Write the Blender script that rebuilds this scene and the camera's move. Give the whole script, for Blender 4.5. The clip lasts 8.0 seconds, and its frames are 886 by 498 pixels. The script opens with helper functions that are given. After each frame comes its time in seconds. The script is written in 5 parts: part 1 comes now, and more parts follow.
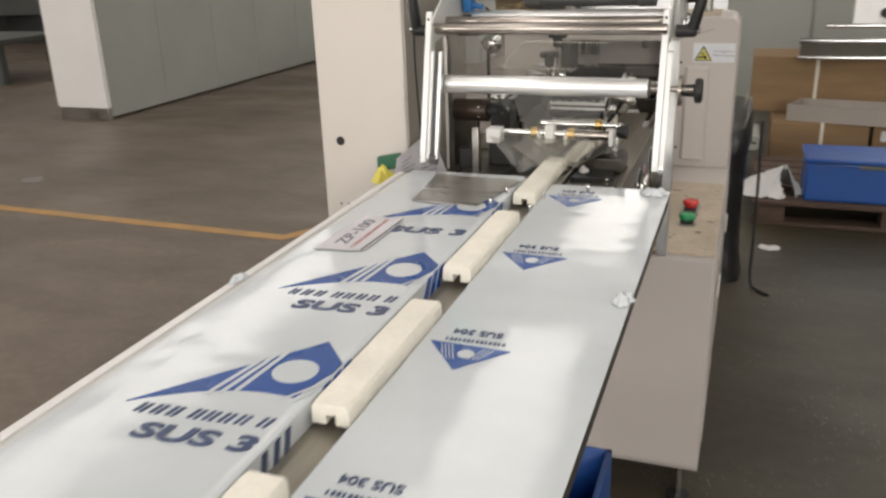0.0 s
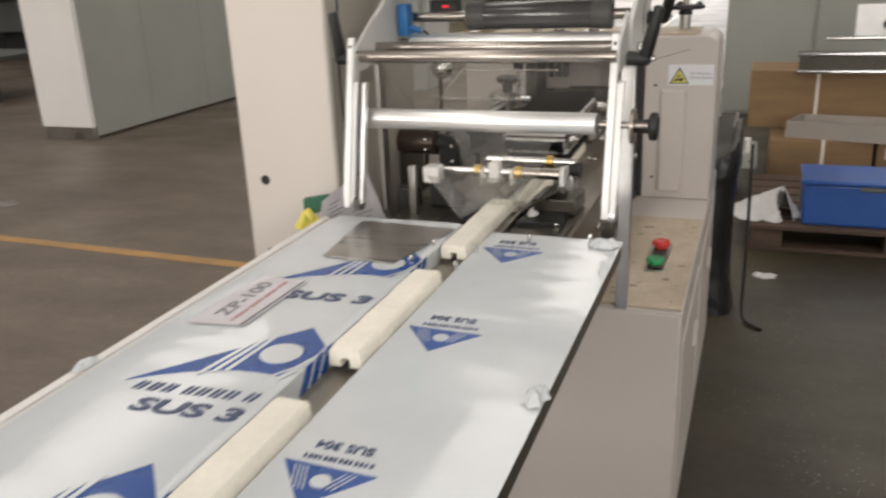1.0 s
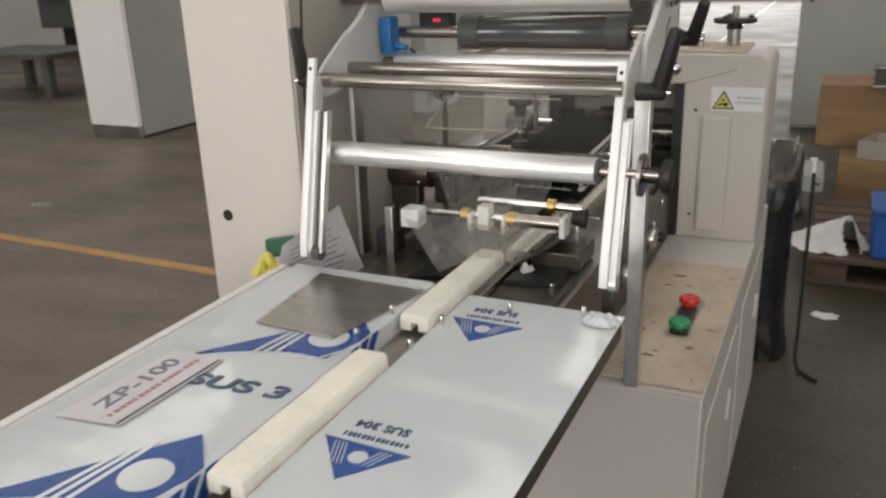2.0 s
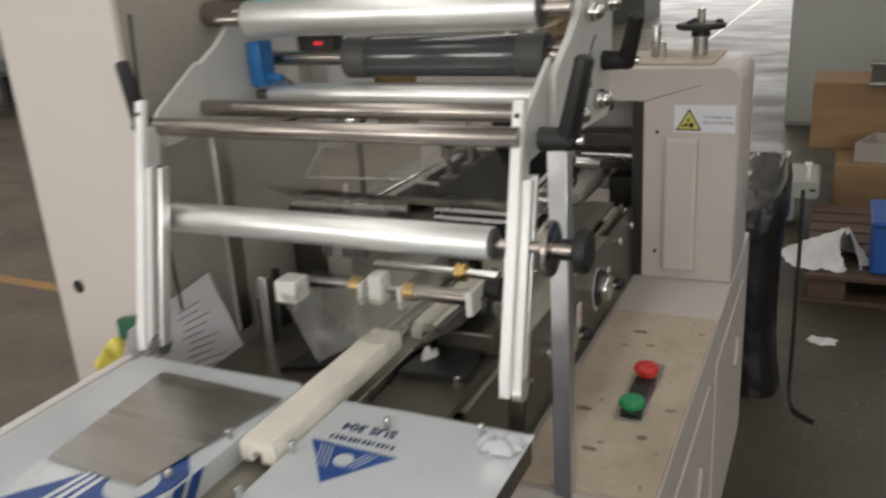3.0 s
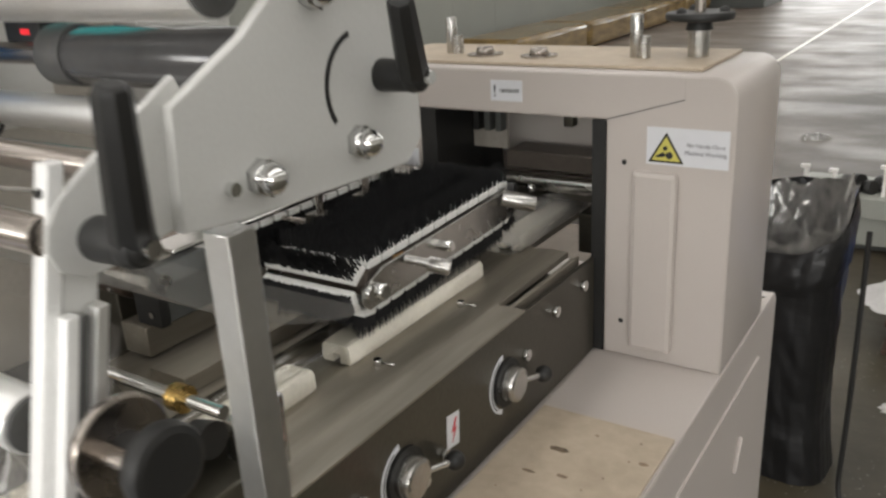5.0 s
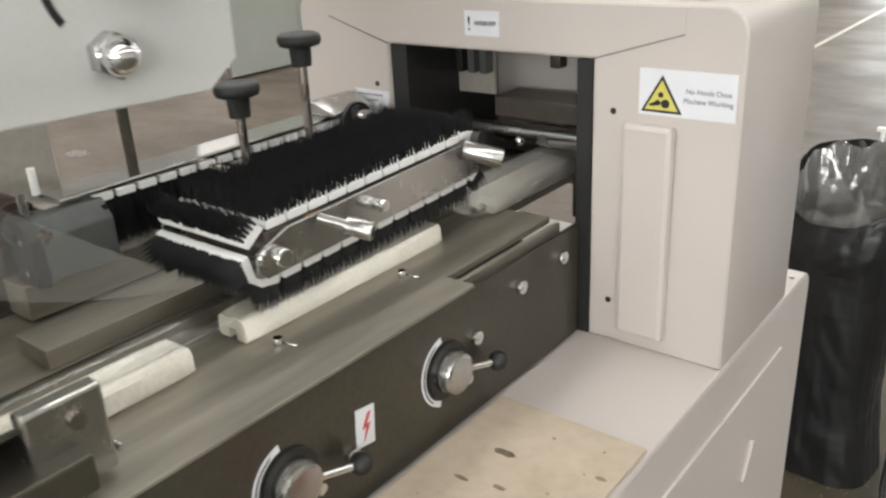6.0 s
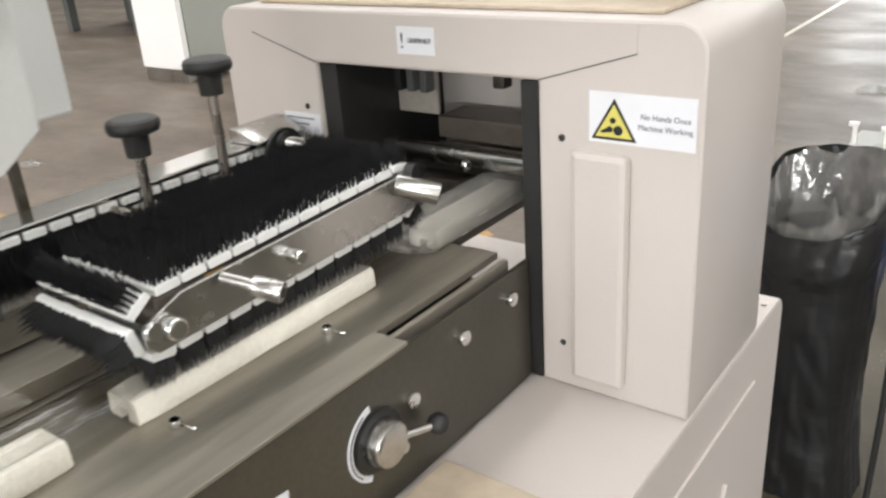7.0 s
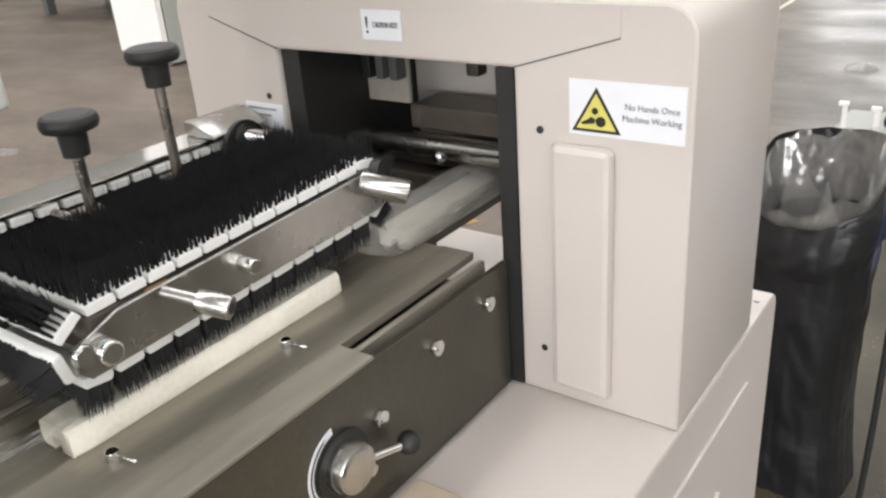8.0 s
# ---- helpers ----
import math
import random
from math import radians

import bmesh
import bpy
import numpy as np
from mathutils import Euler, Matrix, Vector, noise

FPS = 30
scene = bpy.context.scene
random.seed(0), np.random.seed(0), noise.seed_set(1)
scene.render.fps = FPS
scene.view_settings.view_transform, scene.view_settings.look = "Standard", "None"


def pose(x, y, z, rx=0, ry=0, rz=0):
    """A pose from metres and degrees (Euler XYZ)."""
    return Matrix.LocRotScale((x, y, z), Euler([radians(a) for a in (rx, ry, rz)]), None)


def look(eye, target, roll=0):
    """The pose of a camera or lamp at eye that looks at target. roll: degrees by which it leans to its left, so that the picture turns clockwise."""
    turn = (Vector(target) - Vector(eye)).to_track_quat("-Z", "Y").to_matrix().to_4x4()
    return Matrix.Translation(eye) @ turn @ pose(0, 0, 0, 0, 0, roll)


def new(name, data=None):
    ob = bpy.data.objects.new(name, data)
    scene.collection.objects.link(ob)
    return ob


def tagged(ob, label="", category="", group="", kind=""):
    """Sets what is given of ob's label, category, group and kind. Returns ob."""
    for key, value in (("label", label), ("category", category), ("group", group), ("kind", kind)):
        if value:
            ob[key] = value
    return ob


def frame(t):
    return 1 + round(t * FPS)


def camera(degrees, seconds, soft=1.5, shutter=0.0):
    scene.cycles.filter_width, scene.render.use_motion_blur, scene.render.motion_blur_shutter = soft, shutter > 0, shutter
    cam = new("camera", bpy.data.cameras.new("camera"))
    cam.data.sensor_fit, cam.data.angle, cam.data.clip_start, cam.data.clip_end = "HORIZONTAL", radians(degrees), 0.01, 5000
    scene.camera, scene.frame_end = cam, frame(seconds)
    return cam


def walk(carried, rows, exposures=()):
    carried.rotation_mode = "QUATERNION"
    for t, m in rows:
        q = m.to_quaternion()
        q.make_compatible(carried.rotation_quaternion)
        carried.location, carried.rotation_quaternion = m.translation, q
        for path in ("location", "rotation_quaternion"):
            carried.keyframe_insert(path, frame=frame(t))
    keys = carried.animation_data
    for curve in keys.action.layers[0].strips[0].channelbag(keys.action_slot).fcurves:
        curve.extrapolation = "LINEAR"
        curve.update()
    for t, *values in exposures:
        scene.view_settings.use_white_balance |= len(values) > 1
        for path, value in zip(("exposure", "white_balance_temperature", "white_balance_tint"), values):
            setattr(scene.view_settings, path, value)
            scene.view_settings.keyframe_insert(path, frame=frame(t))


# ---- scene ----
cam = camera(56.0, 8.0, soft=2.4, shutter=0.5)
PATH = [
    (0, (-0.026, 0.22, 1.329), (-0.678, 1.983, 0.645), -1.9),
    (0.3, (0.019, 0.307, 1.327), (-0.712, 2.048, 0.666), -1.7),
    (0.5, (0.042, 0.345, 1.334), (-0.711, 2.08, 0.683), -1.6),
    (0.7, (0.052, 0.397, 1.333), (-0.689, 2.138, 0.686), -2.6),
    (1, (0.046, 0.481, 1.333), (-0.633, 2.243, 0.673), -2.5),
    (1.2, (0.036, 0.541, 1.337), (-0.591, 2.329, 0.696), -1.9),
    (2.3, (0.102, 0.867, 1.338), (-0.756, 2.54, 0.657), -2.3),
    (2.5, (0.108, 0.928, 1.333), (-0.74, 2.597, 0.629), -2.8),
    (2.7, (0.104, 1.007, 1.332), (-0.729, 2.692, 0.647), -3.0),
    (3, (0.107, 1.116, 1.34), (-0.718, 2.815, 0.685), -3.8),
    (3.2, (0.108, 1.185, 1.341), (-0.659, 2.902, 0.66), -4.0),
    (3.5, (0.143, 1.284, 1.332), (-0.687, 2.976, 0.663), -4.2),
    (3.7, (0.166, 1.353, 1.338), (-0.741, 3.012, 0.686), -3.5),
    (4, (0.222, 1.431, 1.343), (-0.771, 3.055, 0.728), -3.3),
    (4.2, (0.234, 1.482, 1.336), (-0.788, 3.075, 0.692), -3.6),
    (4.5, (0.24, 1.555, 1.314), (-0.779, 3.136, 0.636), -3.9),
    (4.7, (0.226, 1.604, 1.317), (-0.773, 3.198, 0.639), -3.6),
    (5, (0.217, 1.668, 1.296), (-0.828, 3.23, 0.611), -3.2),
    (5.2, (0.216, 1.722, 1.279), (-0.852, 3.258, 0.573), -2.6),
    (6.3, (0.254, 1.934, 1.225), (-0.927, 3.339, 0.432), -3.6),
    (6.5, (0.244, 1.953, 1.227), (-0.916, 3.366, 0.414), -3.6),
    (6.7, (0.224, 1.98, 1.234), (-0.905, 3.415, 0.418), -3.3),
    (7, (0.213, 2.024, 1.24), (-0.911, 3.477, 0.45), -4.0),
    (7.5, (0.198, 2.067, 1.23), (-0.893, 3.534, 0.417), -4.3),
    (8, (0.185, 2.093, 1.231), (-0.908, 3.546, 0.398), -4.4),
]
EXPOSURES = [(0, -0.22, 6650, 11), (0.5, -0.25, 6650, 11), (1, -0.25, 6700, 12), (2.5, -0.5, 6500, 10), (3, -0.57, 6500, 10), (3.5, -0.71, 6500, 10), (4, -0.76, 6500, 10),
             (4.5, -0.35, 6500, 10), (5, -0.05, 6450, 10), (6.5, 0.84, 6250, 8), (7, 0.86, 6250, 10), (8, 0.86, 6220, 11)]
walk(cam, [(t, look(eye, target, roll)) for t, eye, target, roll in PATH], EXPOSURES)

# ---- light ----
world = bpy.data.worlds.new("world")
scene.world = world
world.use_nodes = True
sky = world.node_tree.nodes.new("ShaderNodeTexSky")
sky.sky_type, sky.sun_disc = "NISHITA", False
sky.sun_elevation, sky.sun_rotation = radians(40), radians(200)
world.node_tree.links.new(sky.outputs[0], world.node_tree.nodes["Background"].inputs[0])
world.node_tree.nodes["Background"].inputs[1].default_value = 0.1


def area(name, m, sx, sy, watts, colour=(1, 1, 1)):
    data = bpy.data.lights.new(name, "AREA")
    data.shape, data.size, data.size_y, data.energy, data.color = "RECTANGLE", sx, sy, watts, colour
    ob = new(name, data)
    ob.matrix_world = m
    return ob


HALL = (-14.0, 9.0, -7.0, 26.0, 5.2)  # x0, x1, y0, y1, height
for cx in (-7.5, -2.5, 2.5, 6.8):
    area("window_light", look((cx, -6.85, 2.6), (cx, 2.0, 1.2)), 2.6, 2.4, 190, (1.0, 0.965, 0.92))
for cx, w, watts in ((-8.3, 4.0, 200), (-2.8, 4.6, 265), (4.0, 4.0, 180)):
    area("door_light", look((cx, 25.8, 2.0), (cx, 15, 0.5)), w, 3.2, watts, (1.0, 0.975, 0.93))

# ---- materials ----
def material(name, colour, rough=0.5, metal=0.0, vary=0.12, grain=60.0, blotch=4.0, bump=0.05, rough_vary=0.1, stretch=(1, 1, 1), coat=0.0, hue=None):
    """Principled surface with variation at two scales and fine relief."""
    m = bpy.data.materials.new(name)
    m.use_nodes = True
    n, l = m.node_tree.nodes, m.node_tree.links
    p = n["Principled BSDF"]
    tc = n.new("ShaderNodeTexCoord")
    mp = n.new("ShaderNodeMapping")
    mp.inputs["Scale"].default_value = stretch
    l.new(tc.outputs["Object"], mp.inputs[0])
    fine, broad = n.new("ShaderNodeTexNoise"), n.new("ShaderNodeTexNoise")
    fine.inputs["Scale"].default_value, fine.inputs["Detail"].default_value = grain, 4
    broad.inputs["Scale"].default_value, broad.inputs["Detail"].default_value = blotch, 5
    l.new(mp.outputs[0], fine.inputs["Vector"]), l.new(mp.outputs[0], broad.inputs["Vector"])
    add = n.new("ShaderNodeMath")
    add.operation = "ADD"
    half = n.new("ShaderNodeMath")
    half.operation, half.inputs[1].default_value = "MULTIPLY", 0.5
    l.new(fine.outputs[0], half.inputs[0]), l.new(half.outputs[0], add.inputs[0]), l.new(broad.outputs[0], add.inputs[1])
    ramp = n.new("ShaderNodeMapRange")
    ramp.inputs["From Min"].default_value, ramp.inputs["From Max"].default_value = 0.45, 1.05
    l.new(add.outputs[0], ramp.inputs["Value"])
    mix = n.new("ShaderNodeMix")
    mix.data_type = "RGBA"
    dark = hue or tuple(c * (1 - 2 * vary) for c in colour)
    light = tuple(min(1.0, c * (1 + vary)) for c in colour)
    mix.inputs[6].default_value, mix.inputs[7].default_value = (*dark, 1), (*light, 1)
    l.new(ramp.outputs[0], mix.inputs[0]), l.new(mix.outputs[2], p.inputs["Base Color"])
    rr = n.new("ShaderNodeMapRange")
    rr.inputs["To Min"].default_value, rr.inputs["To Max"].default_value = max(0.02, rough - rough_vary), min(1, rough + rough_vary)
    l.new(broad.outputs[0], rr.inputs["Value"]), l.new(rr.outputs[0], p.inputs["Roughness"])
    p.inputs["Metallic"].default_value, p.inputs["Coat Weight"].default_value = metal, coat
    if bump:
        b = n.new("ShaderNodeBump")
        b.inputs["Strength"].default_value, b.inputs["Distance"].default_value = bump, 0.002
        l.new(fine.outputs[0], b.inputs["Height"]), l.new(b.outputs[0], p.inputs["Normal"])
    return m


def clear(name, tint=(1, 1, 1), gloss=0.12, rough=0.08, ripple=0.002, wave=14, edge=0.12, haze=0.0):
    """Thin clear plastic: mostly see-through, with a sheen that grows at grazing angles."""
    m = bpy.data.materials.new(name)
    m.use_nodes = True
    n, l = m.node_tree.nodes, m.node_tree.links
    n.remove(n["Principled BSDF"])
    t, g, mix, fr = n.new("ShaderNodeBsdfTransparent"), n.new("ShaderNodeBsdfGlossy"), n.new("ShaderNodeMixShader"), n.new("ShaderNodeLayerWeight")
    t.inputs[0].default_value, g.inputs["Roughness"].default_value = (*tint, 1), rough
    fr.inputs[0].default_value = edge
    add = n.new("ShaderNodeMath")
    add.operation, add.inputs[1].default_value, add.use_clamp = "ADD", gloss, True
    tex, bmp = n.new("ShaderNodeTexNoise"), n.new("ShaderNodeBump")
    tex.inputs["Scale"].default_value = wave
    bmp.inputs["Strength"].default_value, bmp.inputs["Distance"].default_value = 0.3, ripple
    l.new(tex.outputs[0], bmp.inputs["Height"]), l.new(bmp.outputs[0], g.inputs["Normal"])
    l.new(fr.outputs["Fresnel"], add.inputs[0]), l.new(add.outputs[0], mix.inputs[0])
    l.new(t.outputs[0], mix.inputs[1]), l.new(g.outputs[0], mix.inputs[2])
    last = mix
    if haze:
        d, last = n.new("ShaderNodeBsdfDiffuse"), n.new("ShaderNodeMixShader")
        d.inputs[0].default_value, last.inputs[0].default_value = (0.72, 0.70, 0.66, 1), haze
        l.new(mix.outputs[0], last.inputs[1]), l.new(d.outputs[0], last.inputs[2])
    l.new(last.outputs[0], n["Material Output"].inputs[0])
    return m


def glow(name, colour, strength):
    m = bpy.data.materials.new(name)
    m.use_nodes = True
    p = m.node_tree.nodes["Principled BSDF"]
    p.inputs["Base Color"].default_value = (*colour, 1)
    p.inputs["Emission Color"].default_value, p.inputs["Emission Strength"].default_value = (*colour, 1), strength
    return m


PAINT = material("cream_powder_coat", (0.520, 0.475, 0.443), 0.42, vary=0.03, grain=350, blotch=3, bump=0.06)
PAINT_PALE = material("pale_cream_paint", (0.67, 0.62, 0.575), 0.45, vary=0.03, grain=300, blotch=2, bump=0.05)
PAINT_GREY = material("grey_powder_coat", (0.60, 0.60, 0.58), 0.4, vary=0.04, grain=300, blotch=4, bump=0.05)
SHEET = material("white_protective_film", (0.61, 0.645, 0.67), 0.09, vary=0.03, grain=25, blotch=5, bump=0.04, rough_vary=0.06)
PRINT_BLUE = material("blue_print", (0.015, 0.075, 0.30), 0.28, vary=0.08, grain=80, blotch=9, bump=0.02)
PRINT_DARK = material("dark_blue_print", (0.05, 0.075, 0.16), 0.3, vary=0.1, grain=80, blotch=9, bump=0.02)
STEEL = material("brushed_stainless_steel", (0.46, 0.445, 0.42), 0.3, 1.0, vary=0.1, grain=90, blotch=6, bump=0.05, stretch=(1, 14, 1))
STEEL_X = material("turned_steel_bar", (0.42, 0.38, 0.345), 0.27, 1.0, vary=0.1, grain=120, blotch=7, bump=0.03, stretch=(0.3, 6, 6))
CHROME = material("chrome", (0.74, 0.74, 0.73), 0.1, 1.0, vary=0.06, grain=60, blotch=8, bump=0.02, rough_vary=0.05)
ALU = material("anodised_aluminium", (0.94, 0.94, 0.93), 0.36, 0.85, vary=0.03, grain=240, blotch=8, bump=0.03, rough_vary=0.04)
ALU_WHITE = material("pale_aluminium_profile", (0.92, 0.92, 0.91), 0.4, 0.15, vary=0.05, grain=150, blotch=9, bump=0.04)
DARK_PLATE = material("dark_bronze_steel_plate", (0.087, 0.080, 0.063), 0.33, 0.55, vary=0.14, grain=160, blotch=5, bump=0.08)
STRIP = material("worn_steel_strip", (0.33, 0.30, 0.25), 0.42, 0.5, vary=0.2, grain=70, blotch=22, bump=0.05, stretch=(1, 0.12, 1), rough_vary=0.12)
SATIN = material("satin_steel_fitting", (0.52, 0.51, 0.49), 0.25, 1.0, vary=0.08, grain=120, blotch=30, bump=0.03)
BLACK = material("black_plastic", (0.015, 0.015, 0.0145), 0.5, vary=0.15, grain=120, blotch=10, bump=0.05)
RUBBER = material("dark_grey_rubber", (0.09, 0.09, 0.088), 0.5, vary=0.12, grain=150, blotch=10, bump=0.08)
NIP = material("glossy_grey_roller", (0.11, 0.11, 0.112), 0.16, 0.3, vary=0.08, grain=90, blotch=10, bump=0.02, rough_vary=0.05)
BRISTLE = material("black_nylon_bristle", (0.008, 0.008, 0.009), 0.6, vary=0.2, grain=200, blotch=20, bump=0)
NYLON = material("white_nylon", (0.82, 0.82, 0.80), 0.4, vary=0.05, grain=90, blotch=14, bump=0.05)
FOAM = material("cream_foam_bar", (0.88, 0.84, 0.74), 0.75, vary=0.07, grain=160, blotch=12, bump=0.35)
BRASS = material("brass", (0.62, 0.42, 0.15), 0.28, 1.0, vary=0.12, grain=80, blotch=14, bump=0.03)
WOOD = material("pale_plywood", (0.50, 0.425, 0.33), 0.6, vary=0.1, grain=60, blotch=9, bump=0.12, hue=(0.37, 0.30, 0.22))
JAW = material("worn_brown_grey_steel", (0.16, 0.135, 0.115), 0.42, 0.4, vary=0.15, grain=90, blotch=9, bump=0.06)
# grey-brown for plates, and for cream paint in shade on the column side
GUARD = material("grey_brown_panel_and_shade", (0.41, 0.38, 0.335), 0.4, vary=0.1, grain=120, blotch=2.5, bump=0.05)
STAIN = material("dark_oil_stain", (0.24, 0.17, 0.11), 0.5, vary=0.3, grain=60, blotch=30, bump=0.05)
CARD = material("brown_cardboard", (0.24, 0.15, 0.075), 0.8, vary=0.12, grain=80, blotch=3, bump=0.15, stretch=(1, 1, 6))
TAPE = material("pale_packing_strap", (0.72, 0.68, 0.58), 0.4, vary=0.05)
BLUE_PLASTIC = material("blue_plastic_crate", (0.018, 0.085, 0.33), 0.35, vary=0.1, grain=60, blotch=5, bump=0.05)
BLUE_BOX = material("blue_sensor_plastic", (0.02, 0.17, 0.46), 0.4, vary=0.1, grain=60, blotch=15, bump=0.05)
PALLET = material("weathered_pallet_wood", (0.09, 0.055, 0.038), 0.75, vary=0.25, grain=40, blotch=6, bump=0.2, stretch=(0.6, 5, 5))
GREYCARD = material("grey_board_tray", (0.33, 0.295, 0.265), 0.75, vary=0.08, grain=90, blotch=5, bump=0.1)
BAG = material("black_bin_liner", (0.012, 0.012, 0.013), 0.36, vary=0.2, grain=22, blotch=7, bump=0.7, stretch=(1, 1, 2.5))
CLOTH = material("white_rag", (0.58, 0.57, 0.56), 0.85, vary=0.08, grain=120, blotch=15, bump=0.3)
PAPER = material("printed_white_paper", (0.66, 0.64, 0.67), 0.7, vary=0.06, grain=60, blotch=20, bump=0.08)
INK = material("grey_ink", (0.20, 0.20, 0.23), 0.7, vary=0.1)
LABEL = material("white_label_film", (0.70, 0.71, 0.74), 0.35, vary=0.02)
YELLOW = material("safety_yellow", (0.62, 0.56, 0.13), 0.4, vary=0.05)
INK_BLACK = material("black_ink", (0.015, 0.015, 0.015), 0.45, vary=0.1)
INK_PINK = material("faded_red_ink", (0.42, 0.20, 0.20), 0.5, vary=0.1)
INK_RED = material("red_ink", (0.55, 0.05, 0.06), 0.45, vary=0.1)
RED = material("red_plastic", (0.60, 0.035, 0.03), 0.3, vary=0.06, grain=80, blotch=12, bump=0.02)
GREEN = material("green_plastic", (0.015, 0.27, 0.10), 0.3, vary=0.06, grain=80, blotch=12, bump=0.02)
GREEN_TAPE = material("dark_green_board", (0.03, 0.13, 0.075), 0.5, vary=0.1)
YELLOW_FILM = material("yellow_tape", (0.75, 0.66, 0.12), 0.4, vary=0.1)
PANEL_GREEN = material("grey_green_panel", (0.33, 0.34, 0.305), 0.55, vary=0.06, grain=120, blotch=1.5, bump=0.05)
PANEL_WHITE = material("white_panel", (0.80, 0.78, 0.76), 0.5, vary=0.03, grain=120, blotch=2, bump=0.04)
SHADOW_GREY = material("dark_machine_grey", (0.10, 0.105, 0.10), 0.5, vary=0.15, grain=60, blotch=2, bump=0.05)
WRAP = material("brown_shrink_wrap", (0.26, 0.175, 0.07), 0.16, vary=0.3, grain=20, blotch=3, bump=0.4, stretch=(1, 1, 4))
LINE = material("worn_yellow_floor_paint", (0.42, 0.23, 0.07), 0.5, vary=0.25, grain=70, blotch=6, bump=0.1, hue=(0.28, 0.17, 0.07))
WALL = material("pale_wall_paint", (0.56, 0.55, 0.51), 0.75, vary=0.06, grain=80, blotch=0.7, bump=0.08)
CEIL = material("pale_ceiling", (0.62, 0.62, 0.60), 0.8, vary=0.05, grain=60, blotch=0.8, bump=0.05)
FRAME = material("white_window_frame", (0.75, 0.75, 0.73), 0.45, vary=0.04)
GLASS = clear("window_glass", (0.95, 0.97, 0.96), 0.06, 0.02)
FILM = clear("clear_packing_film", (0.93, 0.93, 0.91), 0.09, 0.12)
SLEEVE = clear("milky_film_sleeve", (0.95, 0.95, 0.94), 0.14, 0.14, 0.006, 30, 0.15, 0.28)
FILM_DULL = clear("smoky_film_web", (0.985, 0.98, 0.965), 0.012, 0.2, 0.001, 7, 0.02, 0.085)
LINER = clear("clear_bag_liner", (0.90, 0.905, 0.91), 0.12, 0.10, 0.005, 12, 0.14, 0.13)
SCREEN = glow("teal_screen", (0.03, 0.55, 0.55), 0.5)
LED = glow("red_digits", (0.9, 0.02, 0.03), 0.6)
ROOF_LIGHT = glow("translucent_roof_sheet", (1.0, 0.975, 0.94), 3.2)


